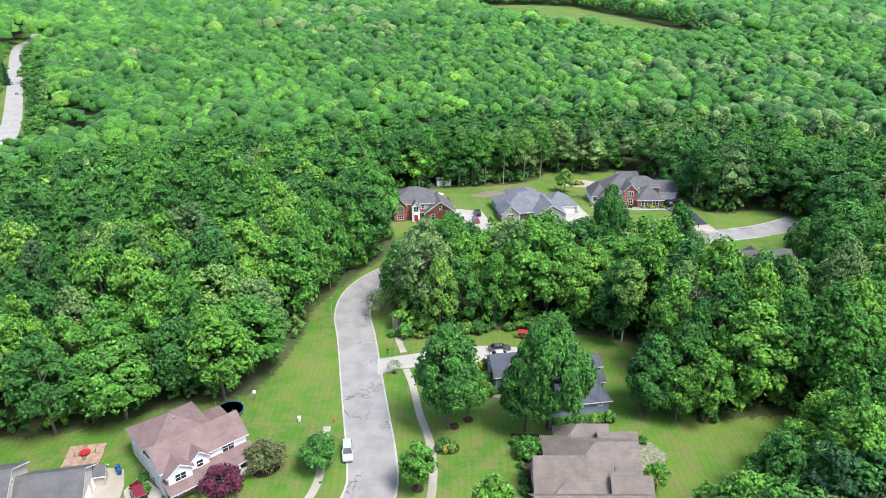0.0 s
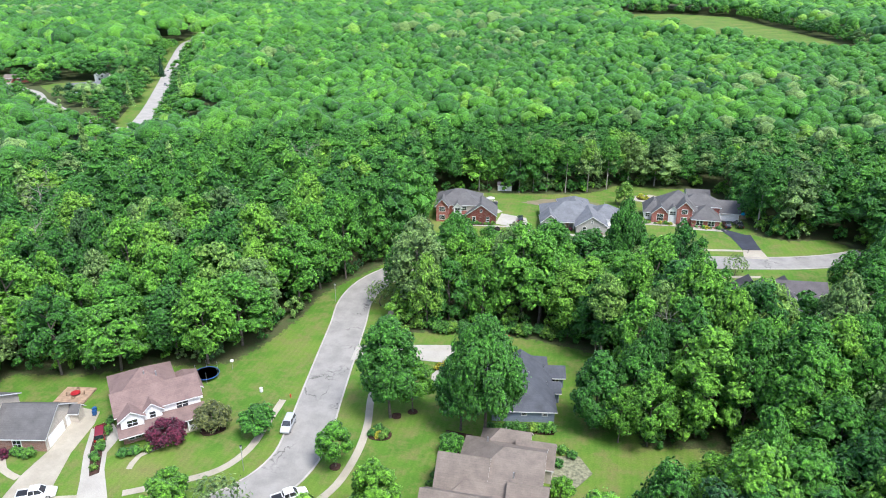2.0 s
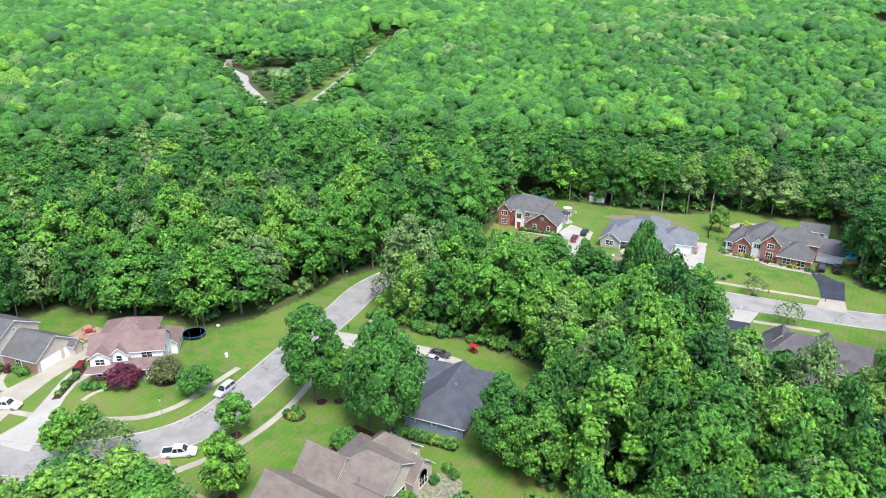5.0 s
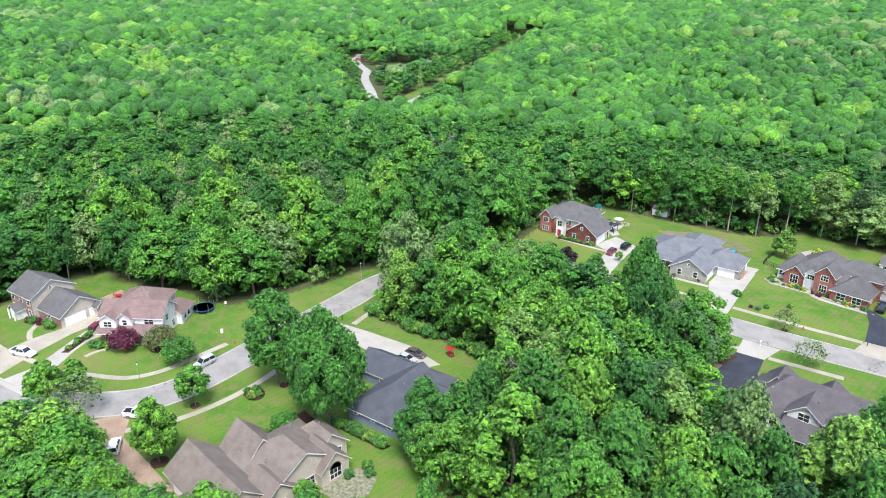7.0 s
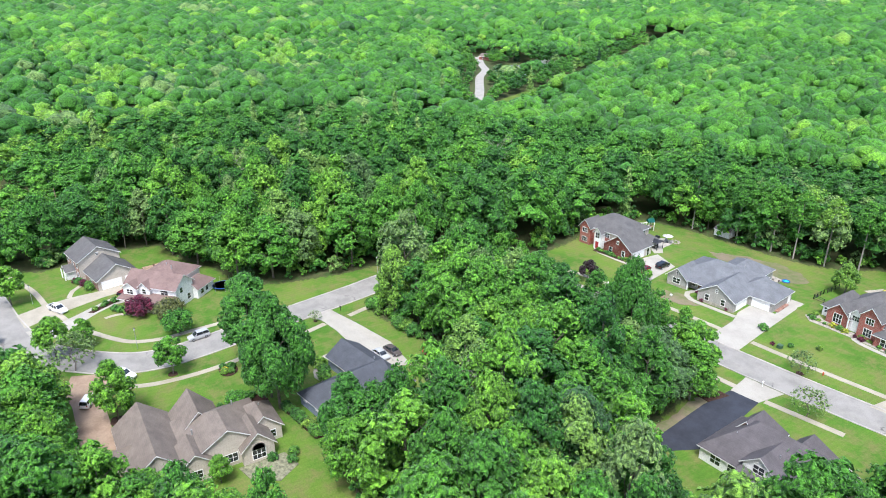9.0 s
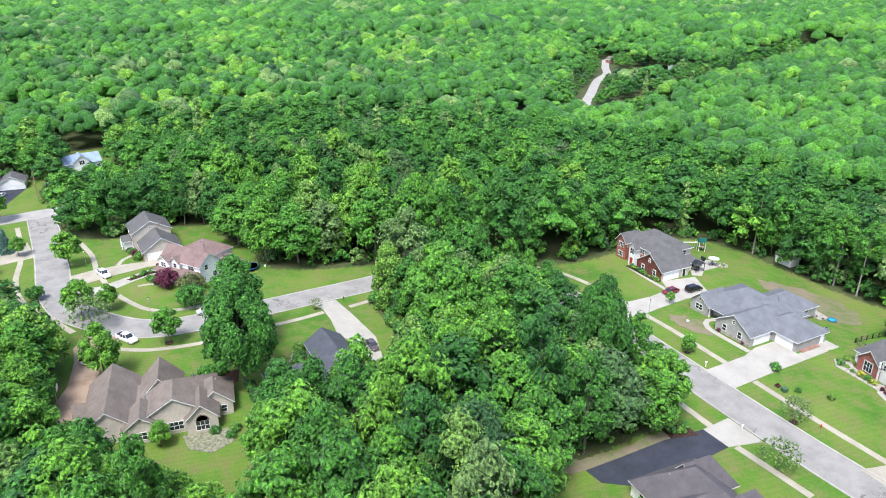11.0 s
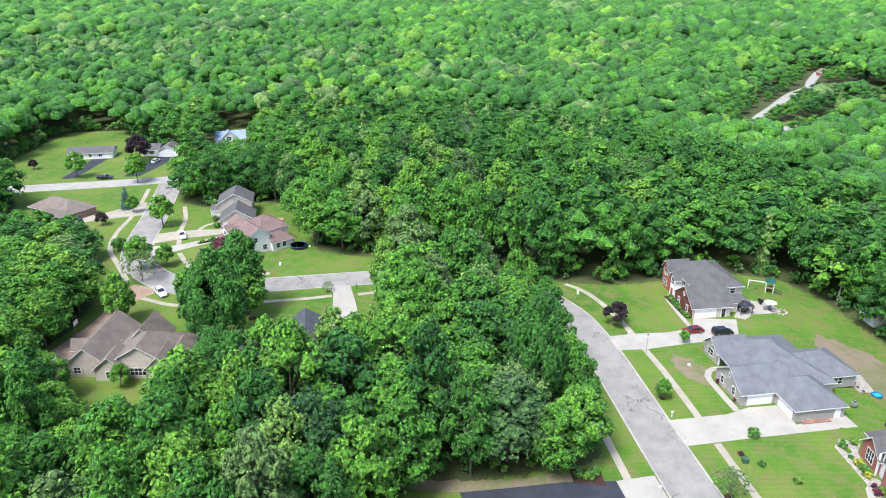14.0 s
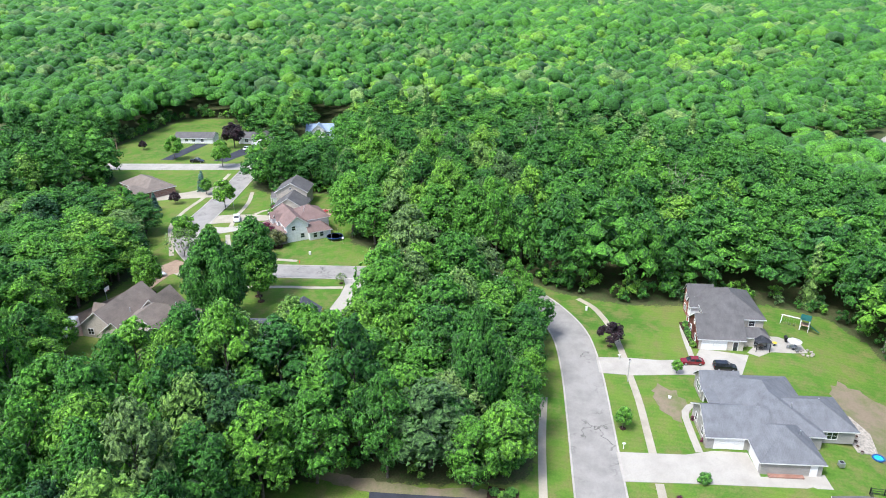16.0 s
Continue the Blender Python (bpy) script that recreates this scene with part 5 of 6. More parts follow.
bed([(57.4, 179.4), (61.2, 179.8), (60.4, 174.6), (57.2, 174.4)], "dark bed beside the black drive")
bed([(12, 103), (13, 93), (14.2, 85), (14.4, 93), (17, 98.6), (17, 102.6)], "dark mulch bed before the tan house")
bed([(31.8, 92), (36, 93), (38.4, 97), (36, 101), (31.8, 100)], "weedy stone bed behind the tan house", plain("weedy_stone", (0.19, 0.19, 0.12), 0.9, vary=0.4, scale=1.8, grain=5))
bed([(-48.6, 93), (-50.6, 89.6), (-47, 83), (-42.8, 77.4), (-41.8, 78.6), (-45.2, 84), (-48.4, 89.4)], "long weedy planting bed between two drives")
bed([(11, 128.2), (7, 126), (5, 122), (6.4, 122.2), (8.8, 124.6)], "mulch bed with yellow shrubs")
setting("dirt_patch", slab(ragged([(9, 238), (14, 246), (22, 250), (31, 250), (36, 244), (33, 237), (27, 238), (26, 232.5), (20, 236), (14, 235)], 1.6), -0.1, 0.05), M_DIRT, "bare brown dirt behind the ranch house", "ground")
setting("dirt_patch", slab(ragged([(20, 202), (24, 201), (30, 203), (32, 206), (28, 207.5), (22, 206)], 1.3), -0.1, 0.045), M_DIRT, "worn bare patch on the lawn", "ground")
setting("dirt_patch", slab(ragged([(82, 236), (86, 240), (88, 262), (82, 266), (80, 250)], 1.3), -0.1, 0.045), M_DIRT, "bare dirt track beside the wood", "ground")
setting("dirt_patch", slab(ragged([(60, 138), (62.5, 150), (63, 160), (61.5, 168), (59.4, 176), (58, 175), (59.6, 166), (60.4, 158), (60, 150), (58.4, 139)], 1.0), -0.1, 0.045), M_DIRT, "brown leaf litter along the wood edge", "ground")

rs = random.Random(4)


def shrubs(spots, key="shrub", label="clipped green shrub in a bed", jitter=0.2, lo=0.7, hi=1.15):
    for x, y in spots:
        plant(key, x + rs.uniform(-jitter, jitter), y + rs.uniform(-jitter, jitter), label, "shrub", "shrubs of the beds", rs.uniform(lo, hi), turn=rs.uniform(0, 360), name="shrub")


shrubs([(-0.6, 98.6), (0.4, 99.8), (1.4, 98.2), (1.9, 99.6)], label="flowering shrub in an oval bed")
shrubs([(0.6, 98.3), (-0.2, 99.6)], "flowers", "clump of yellow flowers")
shrubs([(19.6 + 1.55 * i, 104.8 + 0.28 * i) for i in range(8)], label="rounded shrub beside the blue house", lo=0.9, hi=1.4)
shrubs([(13.0 - 0.02 * i, 88 + 2.0 * i) for i in range(7)], label="rounded shrub before the tan house")
shrubs([(-7 + 1.25 * i, 209.0 + 0.15 * i) for i in range(9)], label="small dark shrub before the brick house", lo=0.5, hi=0.9)
shrubs([(49.6, 223.6), (51, 222.6), (52.4, 223.2), (54, 222.6), (57, 223.2), (62, 223.2), (64, 223.4), (66.4, 222.3), (68.6, 222.2), (70.8, 222.2), (73, 222.2), (50, 225.4)], lo=0.45, hi=0.9)
shrubs([(60.8, 222.8), (62.6, 222.4)], "redshrub", "dark red shrub by the front path")
shrubs([(55.6, 223.4), (58.4, 223.2), (69.6, 222)], "flowers", "low yellow shrub by the path")
shrubs([(8.6, 116), (10, 115.2), (12, 115.6), (13.4, 115), (15, 114.6), (9, 120)], label="leafy shrub in the entry court", lo=0.9, hi=1.5)
shrubs([(7.6, 124), (8.8, 125.4), (6.2, 122.6)], "flowers", "yellow shrub beside the drive", lo=1.0, hi=1.5)
shrubs([(-43.6 - 0.62 * i, 79.4 + 1.35 * i) for i in range(10)], label="weedy green plant between two drives", jitter=0.5, lo=0.6, hi=1.2)
shrubs([(-40.6, 83.4), (-38.8, 84.4), (-37.2, 85.6)], label="dark rounded shrub before the porch", lo=0.8, hi=1.3)
shrubs([(-59, 79.6), (-57.6, 79.4), (-56, 79.6), (-62, 77.4)], label="dark clipped shrub before brick wall", lo=0.9, hi=1.3)
shrubs([(-60.4, 78.4), (-63.4, 76.6)], "redshrub", "dark red shrub before brick wall", lo=1.2, hi=1.8)
shrubs([(58.4, 178.2), (59.6, 177), (58.8, 175.6)], label="pale shrub in a dark bed", lo=0.8, hi=1.2)
shrubs([(47.8, 208.6), (48.4, 208.4), (56, 207), (60, 211)], label="small shrub on the lawn", lo=0.6, hi=1.1)
shrubs([(53.2, 204.5), (27.4, 210.6), (31, 208.2), (37, 209.2)], "redshrub", "small dark shrub by the path", lo=0.7, hi=1.2)
shrubs([(-11 + 2.1 * i, 136.6 + 0.25 * i + (i % 3) * 0.5) for i in range(24)], label="leafy undergrowth along the wood", jitter=0.8, lo=1.0, hi=2.2)
shrubs([(35, 100.5), (33, 101.4), (32.6, 97.8)], label="leafy plants behind the tan house", lo=0.7, hi=1.1)


def undergrowth():
    """Leafy saplings and bushes that close the edge of the woods down to the ground."""
    rng = np.random.default_rng(77)
    V, F, T, base = [], [], [], 0
    kinds = [crown(np.random.default_rng(300 + i), 5.0, 2.3, 0.2, 6, 7, 0.7, coarse=True, rim=4) for i in range(4)]
    poly = CLEARINGS[0]
    for (x0, y0), (x1, y1) in zip(poly, poly[1:] + poly[:1]):
        n = max(1, int(math.hypot(x1 - x0, y1 - y0) / 2.6))
        for k in range(n):
            t = (k + rng.uniform()) / n
            for deep in (2.6, 5.2):
                x, y = x0 + (x1 - x0) * t, y0 + (y1 - y0) * t
                nx, ny = (y1 - y0), -(x1 - x0)
                ln = math.hypot(nx, ny)
                for sg in (1, -1):
                    px, py = x + sg * nx / ln * deep + rng.uniform(-0.8, 0.8), y + sg * ny / ln * deep + rng.uniform(-0.8, 0.8)
                    if not is_clear(px, py) and rng.uniform() < 0.7:
                        s, a = rng.uniform(0.45, 1.25) * (0.8 if deep < 3 else 1.2), rng.uniform(0, 6.28)
                        v, f = kinds[rng.integers(4)]
                        w = v * np.array((s, s, s * rng.uniform(0.8, 1.3)))
                        w = np.stack((w[:, 0] * math.cos(a) - w[:, 1] * math.sin(a) + px, w[:, 0] * math.sin(a) + w[:, 1] * math.cos(a) + py, w[:, 2] + gz(px, py)), 1)
                        V.append(w), F.append(f + base), T.append(np.full(len(w), rng.uniform(0, 0.7)))
                        base += len(w)
    me = mesh_of("undergrowth", np.concatenate(V), np.concatenate(F), M_LEAF, np.concatenate(T))
    tagged(new("undergrowth", me), "leafy bushes along the edge of the woods", "undergrowth", kind="stuff")


undergrowth()

# ---- cars ----
def paint(name, c, rough=0.25):
    m, t, b = material(name, rough, 0.5)
    b.inputs["Coat Weight"].default_value = 0.6
    b.inputs["Coat Roughness"].default_value = 0.08
    t.links.new(ramp(t, noise_tex(t, 1.2), [(0.3, tuple(x * 0.92 for x in c)), (0.7, c)]), b.inputs["Base Color"])
    return m


P_WHITE, P_SILVER, P_RED = paint("white_car_paint", (0.78, 0.78, 0.78)), paint("silver_car_paint", (0.42, 0.43, 0.44)), paint("red_car_paint", (0.17, 0.008, 0.014))
P_BLACK, P_GREY = paint("black_car_paint", (0.012, 0.012, 0.014)), paint("grey_car_paint", (0.09, 0.075, 0.075))
M_LAMP_RED, M_LAMP_CLEAR = plain("red_lens", (0.35, 0.01, 0.01), 0.2), plain("clear_lens", (0.75, 0.75, 0.72), 0.15)
SHAPES = {  # length, width, lower body top, roof height, cabin: base front, base rear, roof front, roof rear (from the nose)
    "sedan": (4.8, 1.84, 0.92, 1.45, 1.25, 4.35, 2.05, 3.55),
    "suv": (4.75, 1.9, 1.08, 1.75, 1.25, 4.7, 2.0, 4.45),
    "van": (5.1, 1.98, 1.05, 1.78, 0.95, 5.05, 1.95, 4.85),
    "pickup": (5.8, 2.0, 1.12, 1.85, 1.55, 3.95, 2.25, 3.75),
}


def loft(bm, rings):
    vs = [[bm.verts.new(p) for p in r] for r in rings]
    n = len(vs[0])
    for a, b in zip(vs, vs[1:]):
        for i in range(n):
            bm.faces.new((a[i], a[(i + 1) % n], b[(i + 1) % n], b[i]))
    bm.faces.new(vs[0][::-1]), bm.faces.new(vs[-1])
    bmesh.ops.recalc_face_normals(bm, faces=bm.faces)
    return bm


def car(x, y, heading, body, kind, label):
    ln, wd, belt, top, cf, cr, rf, rr = SHAPES[kind]
    ob = thing("car", pose(x, y, gz(x, y) + 0.07, 0, 0, heading), label, "car" if kind != "pickup" else "pickup truck")
    hx = ln / 2
    bm = bmesh.new()
    rings = []
    for px, zb, zt, w in ((0, 0.42, 0.68, 0.80), (0.12, 0.25, 0.78, 0.92), (0.9, 0.2, belt - 0.12, 1.0), (cf + 0.2, 0.2, belt, 1.0), (ln * 0.7, 0.2, belt, 1.0), (ln - 0.35, 0.22, belt - 0.02, 0.97), (ln - 0.05, 0.3, belt - 0.1, 0.92), (ln, 0.45, belt - 0.28, 0.86)):
        h = wd / 2 * w
        X = hx - px
        rings.append([(X, -h * 0.92, zb), (X, h * 0.92, zb), (X, h, (zb + zt) / 2), (X, h * 0.93, zt), (X, -h * 0.93, zt), (X, -h, (zb + zt) / 2)])
    part("body", loft(bm, rings), body, ob)
    w0, w1 = wd / 2 * 0.9, wd / 2 * 0.72
    bm = loft(bmesh.new(), [[(hx - cf, -w0, belt - 0.03), (hx - cf, w0, belt - 0.03), (hx - cr, w0, belt - 0.03), (hx - cr, -w0, belt - 0.03)],
                            [(hx - rf, -w1, top - 0.05), (hx - rf, w1, top - 0.05), (hx - rr, w1, top - 0.05), (hx - rr, -w1, top - 0.05)]])
    part("cabin_glass", bm, M_GLASS, ob, "dark glass all round")
    part("roof", boxed(hx - rr - 0.05, hx - rf + 0.05, -w1 - 0.02, w1 + 0.02, top - 0.07, top, bevel=0.03), body, ob)
    for s in (-1, 1):
        for k in (0.0, 1.0):
            a, b = (hx - cf, hx - rf) if k == 0 else (hx - cr, hx - rr)
            part("pillar", tube(bmesh.new(), (a, s * w0, belt - 0.02), (b, s * w1, top - 0.04), 0.05, 0.05, 5), body, ob)
        mid = hx - (rf + rr) / 2
        part("pillar", tube(bmesh.new(), (mid, s * w0 * 0.99, belt - 0.02), (mid, s * w1 * 1.01, top - 0.04), 0.05, 0.05, 5), body, ob)
        for px in (ln * 0.19, ln * 0.8):
            tyre = part("wheel", tube(bmesh.new(), (hx - px, s * wd * 0.36, 0.33), (hx - px, s * wd * 0.5, 0.33), 0.34, 0.34, 14), M_BLACK, ob)
            part("rim", tube(bmesh.new(), (hx - px, s * wd * 0.49, 0.33), (hx - px, s * wd * 0.505, 0.33), 0.21, 0.2, 10), M_STEEL, tyre)
        part("headlight", boxed(hx - 0.3, hx - 0.04, s * wd * 0.33 - 0.2, s * wd * 0.33 + 0.2, 0.58, 0.74, bevel=0.03), M_LAMP_CLEAR, ob, "clear headlight")
        part("tail_light", boxed(-hx + 0.0, -hx + 0.18, s * wd * 0.36 - 0.12, s * wd * 0.36 + 0.12, belt - 0.36, belt - 0.12, bevel=0.02), M_LAMP_RED, ob, "red tail light")
        part("mirror", boxed(hx - cf - 0.45, hx - cf - 0.25, s * wd * 0.5 - 0.06, s * wd * 0.5 + 0.12, belt, belt + 0.16, bevel=0.02), body, ob)
    if kind == "pickup":
        part("cargo_bed", boxed(-hx + 0.14, hx - cr - 0.1, -wd * 0.4, wd * 0.4, belt - 0.05, belt + 0.012), M_BLACK, ob, "dark open cargo bed")
        for s in (-1, 1):
            part("bed_rail", boxed(-hx + 0.05, hx - cr - 0.02, s * wd * 0.44 - 0.07, s * wd * 0.44 + 0.07, belt - 0.1, belt + 0.14), body, ob)
        part("tailgate", boxed(-hx + 0.03, -hx + 0.12, -wd * 0.42, wd * 0.42, belt - 0.4, belt + 0.13), body, ob)
    return ob


car(-16.3, 97.2, -82, P_SILVER, "suv", "silver sport utility car parked at the kerb")
car(-47.6, 71.4, 28, P_WHITE, "pickup", "white pickup truck on a concrete drive")
car(-48.0, 87.2, 125, P_RED, "van", "red minivan on the drive of the white house")
car(-1.8, 73.0, 150, P_WHITE, "suv", "white sport utility car on the brown drive")
car(-8.2, 80.0, 40, P_WHITE, "pickup", "white pickup truck parked on the road bend")
car(12.3, 128.6, 8, P_SILVER, "sedan", "silver sedan parked on pale concrete")
car(12.2, 131.4, 10, P_GREY, "sedan", "dark grey sedan parked on pale concrete")
car(10.4, 209.4, -80, P_RED, "sedan", "dark red sedan on a concrete drive")
car(11.2, 215.8, 98, P_BLACK, "suv", "black sport utility car on a concrete drive")
car(76.0, 225.2, 98, P_BLACK, "suv", "black sport utility car on black asphalt")
car(79.8, 226.6, 98, P_BLACK, "pickup", "black pickup truck on black asphalt")
car(-108.4, 19.5, 100, P_BLACK, "pickup", "dark pickup truck on the main road")
car(-133, 29.6, 170, P_WHITE, "sedan", "white car on a dark drive")
car(-296, 492, 118, P_WHITE, "sedan", "white car far off on the main road")
car(-262, 436, 118, P_SILVER, "sedan", "pale car far off on the main road")


# ---- yard things ----
def trampoline(x, y):
    ob = thing("trampoline", pose(x, y, 0), "round black trampoline with blue rim on the lawn", "trampoline")
    bm = bmesh.new()
    n, r = 28, 2.4
    bm.faces.new([bm.verts.new((math.cos(6.2832 * i / n) * r, math.sin(6.2832 * i / n) * r, 0.9)) for i in range(n)])
    bmesh.ops.solidify(bm, geom=bm.faces[:], thickness=0.03)
    part("mat", bm, M_BLACK, ob)
    rim = bmesh.new()
    for i in range(n):
        a, b = 6.2832 * i / n, 6.2832 * (i + 1) / n
        tube(rim, (math.cos(a) * 2.5, math.sin(a) * 2.5, 0.9), (math.cos(b) * 2.5, math.sin(b) * 2.5, 0.9), 0.08, 0.08, 5)
    part("rim", rim, plain("blue_foam", (0.03, 0.10, 0.28), 0.6), ob, "padded blue rim")
    for i in range(6):
        a = 6.2832 * i / 6
        part("leg", tube(bmesh.new(), (math.cos(a) * 2.5, math.sin(a) * 2.5, 0), (math.cos(a) * 2.5, math.sin(a) * 2.5, 2.5), 0.035, 0.03, 6), M_STEEL, ob)


def umbrella(x, y, mat, label):
    ob = thing("patio_umbrella", pose(x, y, gz(x, y)), label, "umbrella")
    bm = bmesh.new()
    n = 8
    rim = [bm.verts.new((math.cos(6.2832 * i / n) * 1.6, math.sin(6.2832 * i / n) * 1.6, 2.15)) for i in range(n)]
    tip = bm.verts.new((0, 0, 2.75))
    for i in range(n):
        bm.faces.new((rim[i], rim[(i + 1) % n], tip))
    bmesh.ops.solidify(bm, geom=bm.faces[:], thickness=0.03)
    part("canopy", bm, mat, ob)
    part("pole", tube(bmesh.new(), (0, 0, 0), (0, 0, 2.7), 0.03, 0.03, 6), M_STEEL, ob)
    part("base", tube(bmesh.new(), (0, 0, 0.0), (0, 0, 0.12), 0.35, 0.3, 12), M_BLACK, ob)


def playset(x, y, turn):
    ob = thing("playset", pose(x, y, gz(x, y), 0, 0, turn), "wooden swing set with a green canvas tower and slide", "playset")
    for u in (-0.9, 0.9):
        for v in (-0.9, 0.9):
            part("leg", boxed(u - 0.07, u + 0.07, v - 0.07, v + 0.07, 0, 3.0), M_SIDE_WHITE, ob)
    part("deck", boxed(-0.95, 0.95, -0.95, 0.95, 1.4, 1.5), M_WOOD, ob)
    bm = bmesh.new()
    q = [bm.verts.new(p) for p in ((-1.1, -1.1, 2.9), (1.1, -1.1, 2.9), (1.1, 1.1, 2.9), (-1.1, 1.1, 2.9), (-1.1, 0, 3.9), (1.1, 0, 3.9))]
    for f in ((0, 1, 5, 4), (2, 3, 4, 5), (3, 0, 4), (1, 2, 5)):
        bm.faces.new([q[i] for i in f])
    bmesh.ops.solidify(bm, geom=bm.faces[:], thickness=0.05)
    part("canopy", bm, M_TEAL, ob, "dark green canvas roof")
    part("beam", boxed(-5.2, -0.9, -0.08, 0.08, 2.5, 2.66), M_SIDE_WHITE, ob)
    for s in (-1, 1):
        part("leg", tube(bmesh.new(), (-5.1, s * 1.1, 0), (-5.0, 0, 2.6), 0.06, 0.06, 6), M_SIDE_WHITE, ob)
    for u in (-4.2, -3.2, -2.2):
        sw = part("swing", boxed(u - 0.25, u + 0.25, -0.1, 0.1, 0.45, 0.5), M_BLACK, ob)
        for s in (-1, 1):
            part("chain", tube(bmesh.new(), (u + s * 0.24, 0, 0.5), (u + s * 0.24, 0, 2.5), 0.012, 0.012, 4), M_STEEL, sw)
    bm = bmesh.new()
    for a, b in (((0.95, 1.5), (2.0, 0.8)), ((2.0, 0.8), (3.2, 0.15))):
        vs = [bm.verts.new(p) for p in ((a[0], -0.3, a[1]), (b[0], -0.3, b[1]), (b[0], 0.3, b[1]), (a[0], 0.3, a[1]))]
        bm.faces.new(vs)
    bmesh.ops.solidify(bm, geom=bm.faces[:], thickness=0.06)
    part("slide", bm, M_TEAL, ob, "green plastic slide")


def shed(x, y, turn, w, d, wall, roof, label, rise=0.7, door=True):
    h = House(x, y, turn, label, wall, roof, "shed", "shed")
    h.wing(-w / 2, w / 2, -d / 2, d / 2, 2.1, rise, "u", over=0.2)
    if door:
        h.door(("v", -d / 2, -1), 0, 1.6, 1.8, M_TRIM)
    return h


def pole(name, x, y, h, r, label, category, head=None):
    ob = thing(name, pose(x, y, gz(x, y)), label, category)
    part("post", tube(bmesh.new(), (0, 0, -0.05), (0, 0, h), r, r * 0.75, 8), head[1] if head else M_STEEL, ob)
    return ob


def street_lamp(x, y):
    ob = pole("street_lamp", x, y, 4.6, 0.06, "slim pale street lamp on the verge", "street lamp")
    part("lantern", tube(bmesh.new(), (0, 0, 4.6), (0, 0, 5.1), 0.12, 0.2, 8), M_TRIM, ob)
    part("cap", tube(bmesh.new(), (0, 0, 5.1), (0, 0, 5.2), 0.24, 0.1, 8), M_BLACK, ob)


def utility_pole(x, y, h=11):
    ob = pole("utility_pole", x, y, h, 0.16, "wooden utility pole with a crossarm", "utility pole", (0, M_WOOD))
    part("crossarm", boxed(-1.2, 1.2, -0.06, 0.06, h - 1.0, h - 0.86), M_WOOD, ob)
    for u in (-1.0, 0.0, 1.0):
        part("insulator", tube(bmesh.new(), (u, 0, h - 0.86), (u, 0, h - 0.66), 0.06, 0.04, 6), M_STEEL, ob)


def mailbox(x, y, turn, mat, label):
    ob = thing("mailbox", pose(x, y, 0, 0, 0, turn), label, "mailbox")
    part("post", boxed(-0.06, 0.06, -0.06, 0.06, 0, 1.1), mat, ob)
    bm = boxed(-0.14, 0.14, -0.3, 0.3, 1.0, 1.3, bevel=0.08)
    part("box", bm, mat, ob)


def hydrant(x, y):
    ob = thing("fire_hydrant", pose(x, y, 0), "small orange-red fire hydrant on the lawn", "hydrant")
    m = plain("orange_paint", (0.5, 0.09, 0.03), 0.5)
    part("barrel", tube(bmesh.new(), (0, 0, 0), (0, 0, 0.65), 0.13, 0.12), m, ob)
    part("bonnet", tube(bmesh.new(), (0, 0, 0.65), (0, 0, 0.82), 0.16, 0.05), m, ob)
    for s in (-1, 1):
        part("nozzle", tube(bmesh.new(), (0, 0, 0.5), (s * 0.22, 0, 0.5), 0.06, 0.06), m, ob)


def pedestal(x, y, label="pale utility pedestal on the lawn", mat=None, w=0.25, h=0.9):
    ob = thing("utility_box", pose(x, y, gz(x, y)), label, "utility box")
    part("cabinet", boxed(-w, w, -w, w, 0, h, bevel=0.04), mat or M_TRIM, ob)
    part("lid", boxed(-w - 0.03, w + 0.03, -w - 0.03, w + 0.03, h, h + 0.06), mat or M_TRIM, ob)


def fence(pts, label):
    ob = thing("fence", pose(0, 0, 0), label, "fence")
    for (x0, y0), (x1, y1) in zip(pts, pts[1:]):
        n = max(1, round(math.hypot(x1 - x0, y1 - y0) / 2.4))
        for i in range(n + 1):
            x, y = x0 + (x1 - x0) * i / n, y0 + (y1 - y0) * i / n
            z = gz(x, y)
            part("post", boxed(x - 0.07, x + 0.07, y - 0.07, y + 0.07, z - 0.05, z + 1.35), M_BLACK, ob)
            if i < n:
                xa, ya = x0 + (x1 - x0) * (i + 1) / n, y0 + (y1 - y0) * (i + 1) / n
                for zz in (0.3, 0.75, 1.2):
                    part("rail", tube(bmesh.new(), (x, y, z + zz), (xa, ya, gz(xa, ya) + zz), 0.055, 0.055, 4), M_BLACK, ob)


def pergola(x, y, turn):
    ob = thing("patio_canopy", pose(x, y, 0, 0, 0, turn), "small dark metal patio canopy with a grey top", "canopy")
    for u in (-1.6, 1.6):
        for v in (-1.4, 1.4):
            part("post", boxed(u - 0.06, u + 0.06, v - 0.06, v + 0.06, 0, 2.4), M_BLACK, ob)
    bm = bmesh.new()
    q = [bm.verts.new(p) for p in ((-1.9, -1.7, 2.4), (1.9, -1.7, 2.4), (1.9, 1.7, 2.4), (-1.9, 1.7, 2.4), (-0.5, 0, 3.0), (0.5, 0, 3.0))]
    for f in ((0, 1, 5, 4), (2, 3, 4, 5), (3, 0, 4), (1, 2, 5)):
        bm.faces.new([q[i] for i in f])
    bmesh.ops.solidify(bm, geom=bm.faces[:], thickness=0.05)
    part("canopy", bm, M_ROOF_SLATE, ob)


